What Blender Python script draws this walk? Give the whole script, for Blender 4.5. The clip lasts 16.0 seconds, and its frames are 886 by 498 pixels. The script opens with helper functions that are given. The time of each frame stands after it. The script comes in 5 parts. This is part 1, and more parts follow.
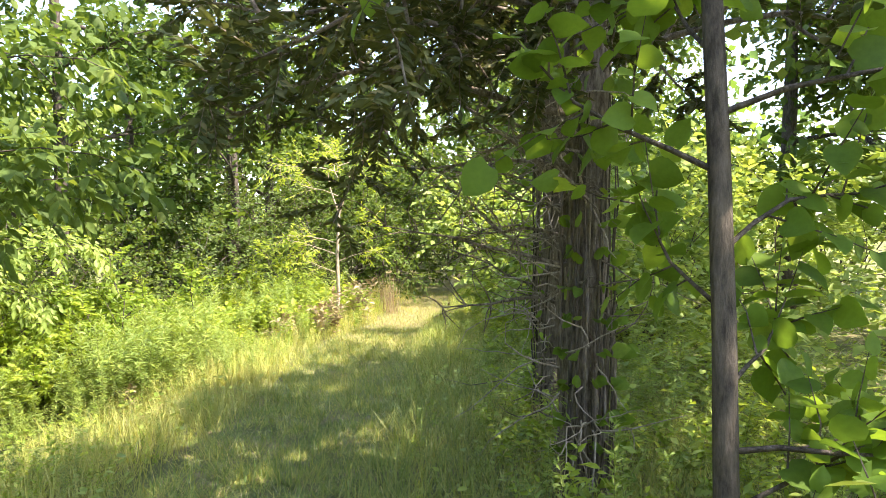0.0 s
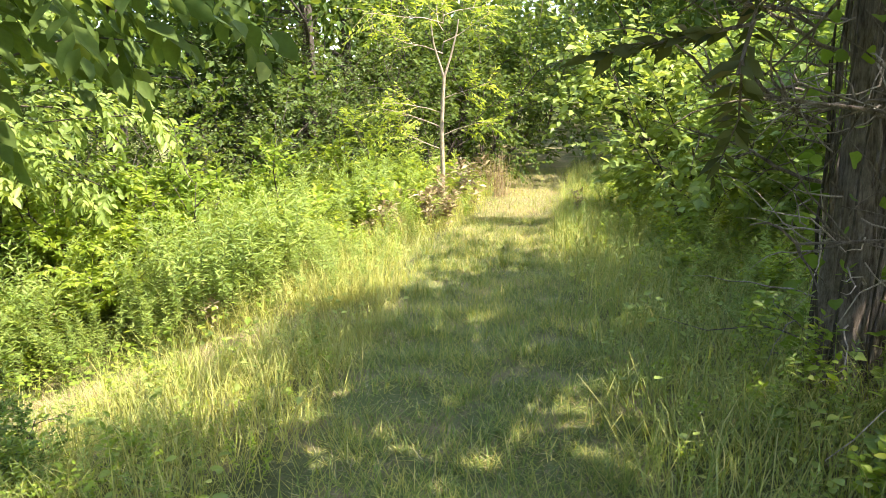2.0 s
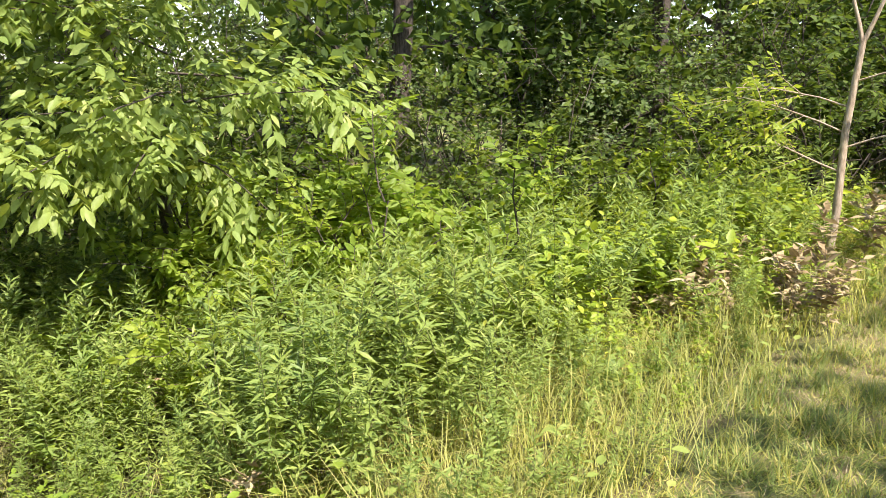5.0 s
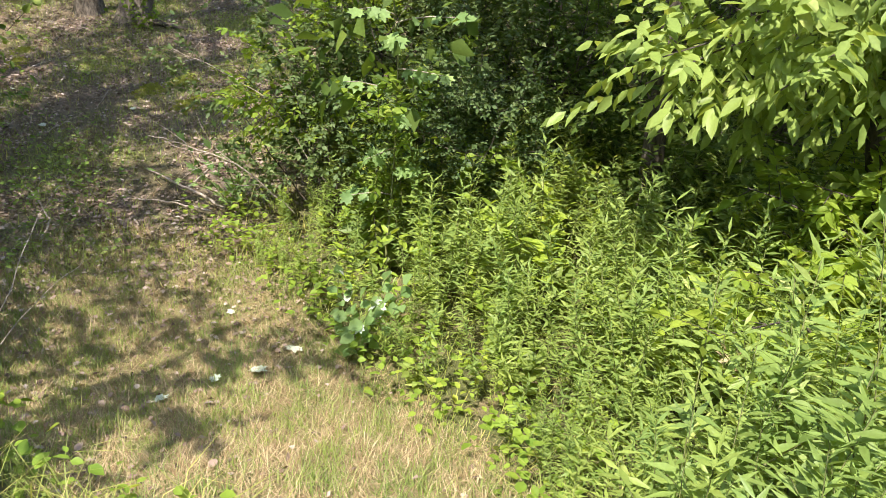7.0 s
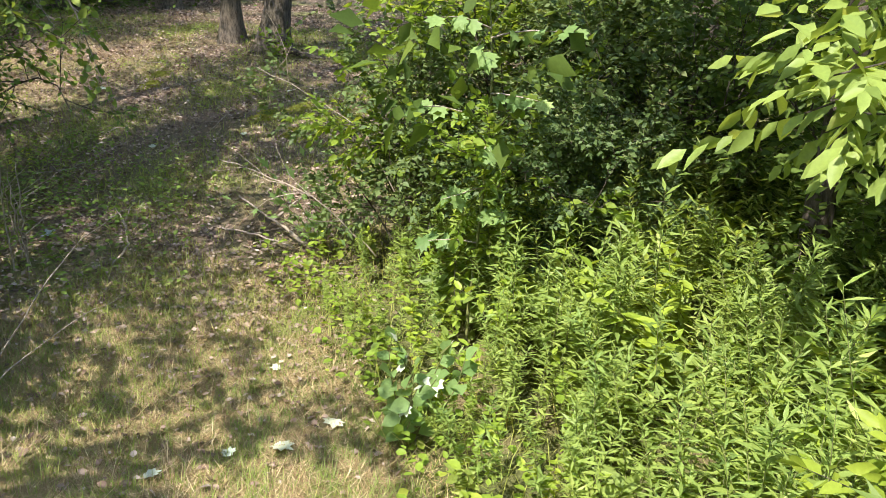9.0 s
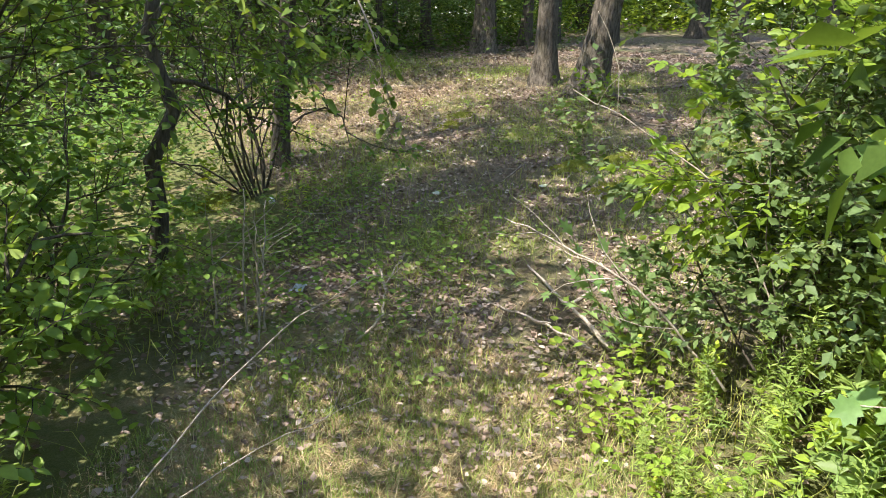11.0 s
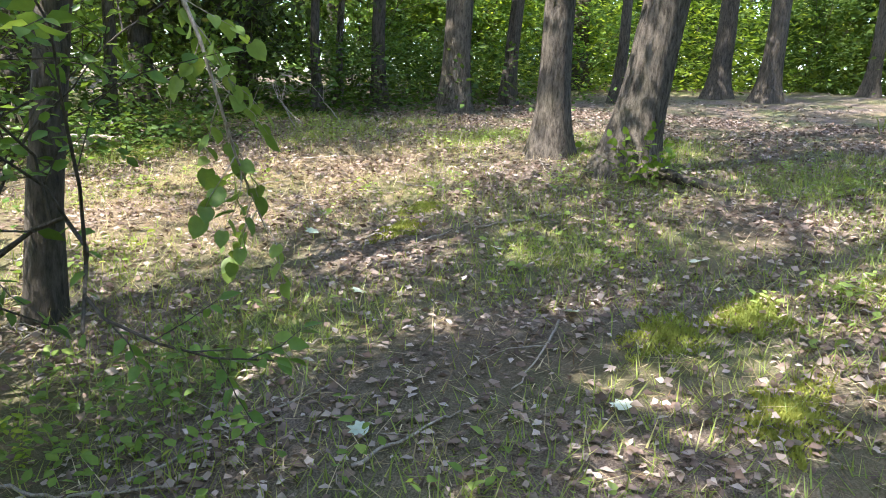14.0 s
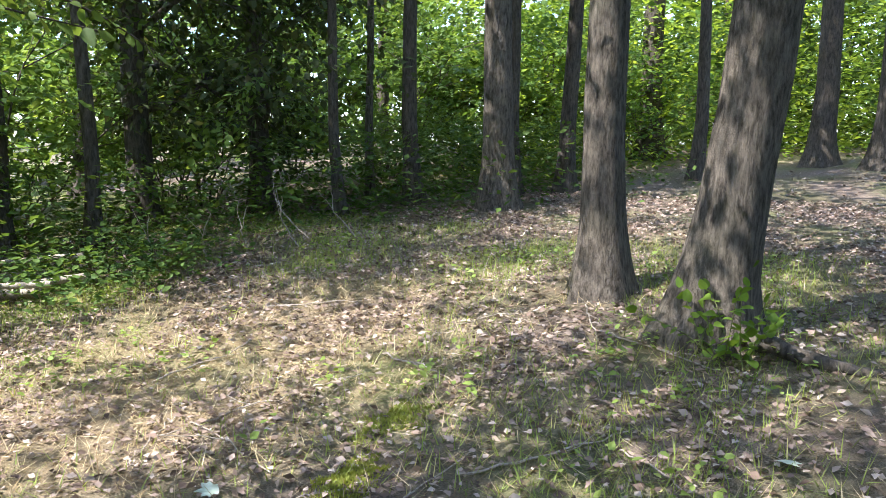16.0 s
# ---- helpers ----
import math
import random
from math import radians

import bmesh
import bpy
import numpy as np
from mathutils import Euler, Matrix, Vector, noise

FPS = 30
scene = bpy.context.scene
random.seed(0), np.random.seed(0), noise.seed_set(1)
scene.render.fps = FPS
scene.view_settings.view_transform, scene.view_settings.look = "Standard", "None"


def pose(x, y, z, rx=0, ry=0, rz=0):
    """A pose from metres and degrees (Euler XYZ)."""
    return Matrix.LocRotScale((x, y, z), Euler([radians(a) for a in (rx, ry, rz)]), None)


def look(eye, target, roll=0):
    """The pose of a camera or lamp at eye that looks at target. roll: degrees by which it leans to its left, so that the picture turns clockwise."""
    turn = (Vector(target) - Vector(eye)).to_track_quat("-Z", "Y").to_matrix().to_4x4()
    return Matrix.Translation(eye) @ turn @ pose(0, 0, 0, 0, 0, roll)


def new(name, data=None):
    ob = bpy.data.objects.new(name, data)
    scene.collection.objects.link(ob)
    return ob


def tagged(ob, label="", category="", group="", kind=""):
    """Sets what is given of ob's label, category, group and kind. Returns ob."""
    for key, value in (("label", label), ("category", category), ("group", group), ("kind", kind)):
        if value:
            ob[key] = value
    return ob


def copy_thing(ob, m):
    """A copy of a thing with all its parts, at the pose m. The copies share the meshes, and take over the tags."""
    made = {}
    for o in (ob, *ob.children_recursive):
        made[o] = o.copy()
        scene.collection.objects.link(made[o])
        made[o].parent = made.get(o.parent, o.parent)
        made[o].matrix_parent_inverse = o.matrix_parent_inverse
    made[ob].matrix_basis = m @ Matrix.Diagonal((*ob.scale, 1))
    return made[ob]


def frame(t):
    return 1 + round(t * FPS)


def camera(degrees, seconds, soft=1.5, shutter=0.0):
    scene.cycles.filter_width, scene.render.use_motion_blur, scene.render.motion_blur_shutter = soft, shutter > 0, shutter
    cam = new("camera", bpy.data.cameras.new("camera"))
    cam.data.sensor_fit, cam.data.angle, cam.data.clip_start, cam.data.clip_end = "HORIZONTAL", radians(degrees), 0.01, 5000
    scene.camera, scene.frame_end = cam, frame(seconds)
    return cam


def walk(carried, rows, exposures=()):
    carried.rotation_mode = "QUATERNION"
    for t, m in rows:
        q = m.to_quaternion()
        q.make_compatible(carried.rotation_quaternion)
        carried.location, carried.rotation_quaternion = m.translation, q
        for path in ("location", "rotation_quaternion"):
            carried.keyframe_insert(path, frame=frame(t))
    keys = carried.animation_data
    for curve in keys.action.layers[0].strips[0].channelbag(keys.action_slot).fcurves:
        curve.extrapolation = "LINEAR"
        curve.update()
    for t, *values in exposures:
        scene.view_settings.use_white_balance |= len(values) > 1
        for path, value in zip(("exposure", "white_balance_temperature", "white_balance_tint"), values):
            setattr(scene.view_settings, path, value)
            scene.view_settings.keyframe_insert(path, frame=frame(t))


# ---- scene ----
cam = camera(61.2, 16.0, 0.7, 0.0)
PATH = [
    (0.0, 0.000, 0.000, 1.550, 88.80, -0.00, 0.00),
    (0.5, -0.266, 0.476, 1.587, 88.51, -0.98, 5.52),
    (1.0, -0.612, 0.993, 1.533, 83.30, -0.80, 4.92),
    (1.5, -0.806, 1.533, 1.493, 79.40, -0.13, 3.40),
    (2.0, -0.954, 2.099, 1.549, 78.80, -0.11, 4.40),
    (2.5, -1.058, 2.702, 1.594, 79.00, 0.69, 4.39),
    (3.0, -1.044, 3.350, 1.620, 79.30, 0.71, 5.09),
    (5.5, -1.228, 6.504, 1.493, 76.21, -1.91, 48.60),
    (6.0, -1.373, 6.915, 1.505, 76.32, -3.23, 66.18),
    (6.5, -1.650, 7.180, 1.431, 72.33, -4.67, 79.18),
    (7.0, -1.927, 7.396, 1.343, 67.39, -3.38, 92.80),
    (7.5, -2.187, 7.467, 1.293, 65.69, -1.81, 99.06),
    (8.0, -2.413, 7.534, 1.186, 66.83, -0.88, 101.19),
    (8.5, -2.667, 7.707, 1.164, 67.78, -1.54, 103.56),
    (9.0, -2.886, 7.685, 1.116, 69.79, -3.27, 104.88),
    (9.5, -3.215, 7.525, 0.908, 70.13, -2.24, 115.37),
    (10.0, -3.594, 7.352, 0.834, 69.40, -1.70, 123.17),
    (12.5, -6.033, 5.709, 0.536, 75.97, -2.26, 129.94),
    (13.0, -6.588, 5.353, 0.514, 74.68, -2.31, 131.58),
    (13.5, -7.066, 4.912, 0.467, 77.18, -2.84, 130.83),
    (14.0, -7.726, 4.454, 0.420, 78.12, -3.19, 124.99),
    (14.5, -8.402, 4.037, 0.581, 79.87, -0.69, 125.04),
    (15.0, -8.875, 3.787, 0.741, 79.68, -0.20, 126.67),
    (15.5, -9.279, 3.744, 0.867, 80.87, -0.04, 135.49),
    (16.0, -9.578, 3.760, 0.928, 81.98, -0.12, 131.13),
]
walk(cam, [(t, pose(*p)) for t, *p in PATH], [(0.0, 2.65, 6800, 20), (3.0, 2.35, 6650, 19), (5.5, 1.82, 6550, 22), (7.0, 1.84, 6450, 17), (9.0, 1.86, 6450, 15), (10.0, 2.0, 6450, 14), (12.5, 2.35, 6000, 12), (13.5, 2.54, 5950, 15), (16.0, 2.35, 5750, 16)])

# ---------------------------------------------------------------- light
TO_SUN = Vector((0.80, -0.36, 1.35)).normalized()
SUN_AZ, SUN_EL = math.atan2(TO_SUN.x, TO_SUN.y), math.asin(TO_SUN.z)
world = bpy.data.worlds.new("summer_sky")
scene.world = world
world.use_nodes = True
wn = world.node_tree
sky_node = wn.nodes.new("ShaderNodeTexSky")
sky_node.sky_type = "NISHITA"
sky_node.sun_disc = False
sky_node.sun_elevation, sky_node.sun_rotation = SUN_EL, SUN_AZ
wn.links.new(sky_node.outputs[0], wn.nodes["Background"].inputs[0])
wn.nodes["Background"].inputs[1].default_value = 0.15
sun = new("sun", bpy.data.lights.new("sun", "SUN"))
sun.data.energy, sun.data.angle, sun.data.color = 3.2, radians(0.53), (1.0, 0.94, 0.83)
sun.matrix_world = look(TO_SUN * 60, (0, 0, 0))

# ---------------------------------------------------------------- materials
def base_material(name):
    m = bpy.data.materials.new(name)
    m.use_nodes = True
    nt = m.node_tree
    return m, nt, nt.nodes["Principled BSDF"], nt.nodes["Material Output"]


def add(nt, kind, **values):
    n = nt.nodes.new(kind)
    for k, v in values.items():
        n.inputs[k.replace("_", " ")].default_value = v
    return n


def mix_rgb(nt, fac, a, b, blend="MIX"):
    n = nt.nodes.new("ShaderNodeMix")
    n.data_type, n.blend_type = "RGBA", blend
    for slot, v in ((0, fac), (6, a), (7, b)):
        if isinstance(v, bpy.types.NodeSocket):
            nt.links.new(v, n.inputs[slot])
        elif slot == 0:
            n.inputs[0].default_value = v
        else:
            n.inputs[slot].default_value = (*v, 1)
    return n.outputs[2]


def ramp(nt, source, stops):
    n = nt.nodes.new("ShaderNodeValToRGB")
    nt.links.new(source, n.inputs[0])
    el = n.color_ramp.elements
    while len(el) < len(stops):
        el.new(0.5)
    for e, (p, c) in zip(el, stops):
        e.position, e.color = p, (*c, 1)
    return n.outputs[0]


def noise_of(nt, scale, detail=4, rough=0.55, stretch=None):
    n = add(nt, "ShaderNodeTexNoise", Scale=scale, Detail=detail, Roughness=rough)
    co = nt.nodes.new("ShaderNodeTexCoord")
    out = co.outputs["Object"]
    if stretch:
        mp = nt.nodes.new("ShaderNodeMapping")
        mp.inputs["Scale"].default_value = stretch
        nt.links.new(out, mp.inputs[0])
        out = mp.outputs[0]
    nt.links.new(out, n.inputs["Vector"])
    return n.outputs[0]


def bump(nt, height, strength, distance, bsdf):
    b = add(nt, "ShaderNodeBump", Strength=strength, Distance=distance)
    nt.links.new(height, b.inputs["Height"])
    nt.links.new(b.outputs[0], bsdf.inputs["Normal"])


def leaf_material(name, dark, mid, light, rough=0.42, clear=0.4, glow=1.5):
    """Foliage: colour varies leaf by leaf and plant by plant; light shines through the blades."""
    m, nt, p, out = base_material(name)
    isl = nt.nodes.new("ShaderNodeNewGeometry").outputs["Random Per Island"]
    col = ramp(nt, isl, [(0.0, dark), (0.45, mid), (0.9, mid), (1.0, light)])
    rnd = nt.nodes.new("ShaderNodeObjectInfo").outputs["Random"]
    plant = ramp(nt, rnd, [(0.0, (0.8, 0.86, 0.8)), (1.0, (1.14, 1.08, 0.96))])
    col = mix_rgb(nt, 1.0, col, plant, "MULTIPLY")
    big = noise_of(nt, 1.3, 2)
    col = mix_rgb(nt, 0.6, col, ramp(nt, big, [(0.3, (0.75, 0.85, 0.8)), (0.7, (1.2, 1.12, 0.9))]), "MULTIPLY")
    fine = noise_of(nt, 60, 3)
    col = mix_rgb(nt, 0.5, col, ramp(nt, fine, [(0.3, (0.8, 0.8, 0.8)), (0.7, (1.15, 1.15, 1.1))]), "MULTIPLY")
    nt.links.new(col, p.inputs["Base Color"])
    p.inputs["Roughness"].default_value = rough
    p.inputs["Specular IOR Level"].default_value = 0.17
    tr = nt.nodes.new("ShaderNodeBsdfTranslucent")
    nt.links.new(mix_rgb(nt, 1.0, col, (glow * 1.1, glow, glow * 0.5), "MULTIPLY"), tr.inputs[0])
    mx = nt.nodes.new("ShaderNodeMixShader")
    mx.inputs[0].default_value = clear
    nt.links.new(p.outputs[0], mx.inputs[1])
    nt.links.new(tr.outputs[0], mx.inputs[2])
    nt.links.new(mx.outputs[0], out.inputs[0])
    return m


def bark_material(name, dark, light, scale=14, lift=0.02, moss=0.0):
    m, nt, p, out = base_material(name)
    grain = noise_of(nt, scale * 2.2, 8, 0.72, (1, 1, 0.26))
    blot = noise_of(nt, 2.2, 3)
    col = ramp(nt, grain, [(0.36, dark), (0.5, tuple((a + b) / 2 for a, b in zip(dark, light))), (0.64, light)])
    col = mix_rgb(nt, 0.55, col, ramp(nt, blot, [(0.3, (0.7, 0.7, 0.72)), (0.7, (1.2, 1.16, 1.08))]), "MULTIPLY")
    if moss:
        col = mix_rgb(nt, ramp(nt, noise_of(nt, 1.1, 4), [(0.5, (0, 0, 0)), (0.7, (moss, moss, moss))]), col, (0.07, 0.09, 0.035))
    nt.links.new(col, p.inputs["Base Color"])
    p.inputs["Roughness"].default_value = 0.9
    p.inputs["Specular IOR Level"].default_value = 0.2
    bump(nt, grain, 1.0, lift * 1.4, p)
    return m


def dry_material(name, stops, rough=0.8, clear=0.15):
    """Dead stalks, straw and fallen leaves: colour by piece."""
    m, nt, p, out = base_material(name)
    isl = nt.nodes.new("ShaderNodeNewGeometry").outputs["Random Per Island"]
    col = ramp(nt, isl, stops)
    col = mix_rgb(nt, 0.5, col, ramp(nt, noise_of(nt, 40, 3), [(0.3, (0.72, 0.72, 0.7)), (0.7, (1.2, 1.2, 1.2))]), "MULTIPLY")
    nt.links.new(col, p.inputs["Base Color"])
    p.inputs["Roughness"].default_value = rough
    p.inputs["Specular IOR Level"].default_value = 0.25
    tr = nt.nodes.new("ShaderNodeBsdfTranslucent")
    nt.links.new(col, tr.inputs[0])
    mx = nt.nodes.new("ShaderNodeMixShader")
    mx.inputs[0].default_value = clear
    nt.links.new(p.outputs[0], mx.inputs[1])
    nt.links.new(tr.outputs[0], mx.inputs[2])
    nt.links.new(mx.outputs[0], out.inputs[0])
    return m


M_WEED = leaf_material("weed_leaf", (0.155, 0.22, 0.06), (0.25, 0.335, 0.10), (0.42, 0.48, 0.19), 0.42)
M_WEED_Y = leaf_material("yellow_weed_leaf", (0.17, 0.26, 0.038), (0.27, 0.365, 0.06), (0.42, 0.45, 0.085))
M_ELM = leaf_material("elm_leaf", (0.10, 0.17, 0.045), (0.155, 0.245, 0.065), (0.26, 0.35, 0.09), 0.36)
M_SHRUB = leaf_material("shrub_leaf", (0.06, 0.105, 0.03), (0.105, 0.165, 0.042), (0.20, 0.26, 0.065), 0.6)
M_SILVER = leaf_material("silvery_leaf", (0.07, 0.11, 0.045), (0.115, 0.17, 0.07), (0.22, 0.27, 0.14), 0.5, 0.3)
# Lighter leaf colour for plants in sun; part of their brightness is painted.
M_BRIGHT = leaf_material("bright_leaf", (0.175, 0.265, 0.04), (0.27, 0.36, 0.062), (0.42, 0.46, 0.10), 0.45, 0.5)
M_MAPLE = leaf_material("maple_leaf", (0.14, 0.24, 0.09), (0.20, 0.31, 0.13), (0.28, 0.39, 0.16), 0.5, 0.4)
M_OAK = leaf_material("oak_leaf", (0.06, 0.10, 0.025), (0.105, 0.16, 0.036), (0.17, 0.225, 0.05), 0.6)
M_CEDAR = leaf_material("cedar_spray", (0.05, 0.065, 0.03), (0.085, 0.10, 0.045), (0.17, 0.15, 0.08), 0.7, 0.25)
M_VINE = leaf_material("vine_leaf", (0.09, 0.16, 0.03), (0.14, 0.23, 0.04), (0.22, 0.31, 0.06), 0.5, 0.5)
M_PALE = leaf_material("pale_leaf", (0.40, 0.47, 0.42), (0.55, 0.60, 0.55), (0.75, 0.78, 0.75), 0.5, 0.2, 1.0)
M_GRASS = leaf_material("grass_blade", (0.14, 0.20, 0.06), (0.235, 0.30, 0.095), (0.46, 0.45, 0.24), 0.5, 0.35)
M_GRASS_Y = leaf_material("dry_grass_blade", (0.24, 0.30, 0.075), (0.36, 0.37, 0.135), (0.53, 0.47, 0.24), 0.55, 0.35)
M_MOSS = leaf_material("moss", (0.20, 0.23, 0.05), (0.28, 0.30, 0.075), (0.37, 0.38, 0.11), 0.9, 0.3)
M_STRAW = dry_material("straw", [(0.0, (0.19, 0.12, 0.06)), (0.5, (0.345, 0.255, 0.125)), (1.0, (0.58, 0.48, 0.28))])
M_LITTER = dry_material("fallen_leaf", [(0.0, (0.11, 0.075, 0.055)), (0.35, (0.25, 0.175, 0.13)), (0.8, (0.39, 0.30, 0.235)), (1.0, (0.50, 0.42, 0.345))], 0.8)
M_DEADLEAF = dry_material("withered_leaf", [(0.0, (0.23, 0.165, 0.085)), (0.6, (0.36, 0.285, 0.15)), (1.0, (0.50, 0.42, 0.25))], 0.8, 0.25)
M_TWIG = bark_material("twig_bark", (0.20, 0.16, 0.12), (0.50, 0.44, 0.36), 40, 0.003)
M_STEM = bark_material("weed_stem", (0.11, 0.13, 0.045), (0.24, 0.25, 0.10), 40, 0.002)
M_DARKBARK = bark_material("dark_bark", (0.042, 0.036, 0.028), (0.145, 0.122, 0.095), 16, 0.015)
M_OAKBARK = bark_material("oak_bark", (0.05, 0.042, 0.032), (0.235, 0.20, 0.155), 15, 0.04, 0.35)
M_CEDARBARK = bark_material("cedar_bark", (0.085, 0.066, 0.05), (0.33, 0.28, 0.22), 18, 0.02)
M_PALEBARK = bark_material("pale_bark", (0.24, 0.19, 0.13), (0.50, 0.42, 0.31), 24, 0.006)
M_WHITE = dry_material("white_paper", [(0.0, (0.78, 0.77, 0.73)), (1.0, (0.85, 0.85, 0.83))], 0.6)
M_WRAP = dry_material("faded_wrapper", [(0.0, (0.22, 0.28, 0.34)), (1.0, (0.42, 0.47, 0.51))], 0.35)


def ground_material():
    m, nt, p, out = base_material("woodland_ground")
    zone = nt.nodes.new("ShaderNodeAttribute")
    zone.attribute_name = "cover"
    sep = nt.nodes.new("ShaderNodeSeparateColor")
    nt.links.new(zone.outputs["Color"], sep.inputs[0])
    n1, n2, n3 = noise_of(nt, 3.0, 6, 0.65), noise_of(nt, 26, 6, 0.7), noise_of(nt, 130, 4, 0.7)
    soil = ramp(nt, n2, [(0.3, (0.055, 0.038, 0.026)), (0.7, (0.15, 0.105, 0.07))])
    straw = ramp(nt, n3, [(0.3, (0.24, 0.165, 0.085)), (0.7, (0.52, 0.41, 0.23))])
    turf = ramp(nt, n3, [(0.3, (0.085, 0.12, 0.03)), (0.7, (0.21, 0.25, 0.075))])
    litter = ramp(nt, n3, [(0.3, (0.085, 0.06, 0.045)), (0.5, (0.19, 0.145, 0.11)), (0.7, (0.36, 0.285, 0.22))])
    fine = ramp(nt, n1, [(0.30, (0, 0, 0)), (0.5, (1, 1, 1))])
    mown = mix_rgb(nt, fine, straw, turf)
    col = mix_rgb(nt, sep.outputs[0], soil, mown)
    col = mix_rgb(nt, sep.outputs[1], col, litter)
    # third channel: pale straw colour, also painting the sunlit stretches brighter
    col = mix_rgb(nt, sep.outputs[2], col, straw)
    nt.links.new(col, p.inputs["Base Color"])
    p.inputs["Roughness"].default_value = 0.95
    p.inputs["Specular IOR Level"].default_value = 0.15
    bump(nt, n2, 1.0, 0.045, p)
    return m


M_GROUND = ground_material()

# ---------------------------------------------------------------- terrain and cover
def smooth(a, b, x):
    t = np.clip((np.asarray(x, float) - a) / (b - a), 0, 1)
    return t * t * (3 - 2 * t)


def height(x, y):
    """The trail runs along a low bank; beside it the ground falls, then climbs gently through the grove."""
    x, y = np.asarray(x, float), np.asarray(y, float)
    d = -x - 7.0
    rise = (0.136 * np.clip(d, 0, 7.5) + 0.08 * np.clip(d - 7.5, 0, 12)) * smooth(0, 3, d)
    z = -1.12 * smooth(1.4, 6.0, -x) + rise
    z = z + 0.06 * np.clip(y - 13, 0, 30) * smooth(-6, -1, x)
    return z + 0.018 * np.sin(x * 2.1 + 0.7) * np.sin(y * 1.7) + 0.012 * np.sin(x * 5.3) * np.sin(y * 4.9 + 1)


def ground_z(x, y):
    return float(height(x, y))


def trail_centre(y):
    y = np.asarray(y, float)
    return -1.05 + 0.16 * np.clip(y - 10, 0, 30) * 0.9 - 0.03 * np.clip(7 - y, 0, 9) + 0.15 * np.clip(2 - y, 0, 2)


def trail_off(x, y):
    """Metres from the trail's middle line, left negative, where the trail is at its full width."""
    return (np.asarray(x, float) - trail_centre(y)) / (1 - 0.28 * smooth(9.5, 12.5, y))


def line_off(x, y, pts):
    best = np.full(np.shape(x), 1e9)
    for (ax, ay), (bx, by) in zip(pts, pts[1:]):
        dx, dy = bx - ax, by - ay
        k = np.clip(((x - ax) * dx + (y - ay) * dy) / (dx * dx + dy * dy), 0, 1)
        best = np.minimum(best, np.hypot(x - ax - k * dx, y - ay - k * dy))
    return best


SIDE = [(-1.2, 7.0), (-2.9, 7.4), (-3.7, 7.2), (-4.8, 6.35), (-5.9, 5.5), (-7.2, 4.4), (-9.0, 3.4)]


def side_off(x, y):
    """How far from the middle of the mown side path, in half widths; it is narrow where it leaves the trail."""
    x, y = np.asarray(x, float), np.asarray(y, float)
    return line_off(x, y, SIDE) / (0.40 + 0.66 * smooth(-3.3, -4.9, x))


def wobble(x, y, s=1.0):
    return np.sin(x * 1.9 * s + 1.3 * np.sin(y * 1.1 * s)) * 0.5 + np.sin(y * 2.7 * s + 1.7 * np.sin(x * 0.9 * s)) * 0.5


def in_grove(x, y):
    """1 inside the open leaf-strewn grove."""
    x, y = np.asarray(x, float), np.asarray(y, float)
    w = 0.35 * wobble(x, y)
    far = smooth(-6.2, -7.6, x + w)
    north = smooth(0.5, -0.5, y - (5.6 + w - 0.10 * (x + 7)))
    south = smooth(-0.5, 0.5, y - np.where(x > -9, 2.0 + (x + 9) * 0.3, np.clip(2.0 + (x + 9) * 2.6, -5.5, 9)) + w)
    return far * north * np.where(x > -16, south, 1.0)


def mown(x, y):
    w = 0.16 * wobble(x, y, 1.6)
    a = smooth(0.92, 0.68, np.abs(trail_off(x, y)) + w)
    b = smooth(1.15, 0.85, side_off(x, y) + w) * (np.asarray(x) > -8)
    return np.maximum(a, b)


# ---------------------------------------------------------------- mesh tools
class Buf:
    """Collects triangles and quads for one mesh."""

    def __init__(self):
        self.v, self.f, self.n = [], [], 0

    def put(self, verts, faces):
        self.v.append(np.asarray(verts, float).reshape(-1, 3))
        self.f.append(np.asarray(faces, int) + self.n)
        self.n += len(self.v[-1])

    def mesh(self, name, material, smoothed=False):
        me = bpy.data.meshes.new(name)
        if self.n:
            v = np.concatenate(self.v)
            me.vertices.add(len(v))
            me.vertices.foreach_set("co", v.ravel().astype(np.float32))
            loops = np.concatenate([f.ravel() for f in self.f])
            sizes = np.concatenate([np.full(len(f), f.shape[1]) for f in self.f])
            me.loops.add(len(loops))
            me.loops.foreach_set("vertex_index", loops.astype(np.int32))
            me.polygons.add(len(sizes))
            me.polygons.foreach_set("loop_start", (np.cumsum(sizes) - sizes).astype(np.int32))
            me.polygons.foreach_set("loop_total", sizes.astype(np.int32))
            if smoothed:
                me.polygons.foreach_set("use_smooth", np.ones(len(sizes), bool))
            me.update(calc_edges=True)
        me.materials.append(material)
        return me


def unit(a):
    return a / np.maximum(np.linalg.norm(a, axis=-1, keepdims=True), 1e-9)


# leaf outlines: x across, y from stalk to tip, z out of the blade
LANCE = (np.array([(0, 0, 0), (-.5, .42, .14), (0, 1, -.06), (.5, .42, .14)]), np.array([(0, 3, 2), (0, 2, 1)]))
OVATE = (np.array([(0, 0, 0), (-.46, .3, .1), (-.38, .66, .09), (0, 1, -.1), (.38, .66, .09), (.46, .3, .1)]), np.array([(0, 3, 2, 1), (0, 5, 4, 3)]))


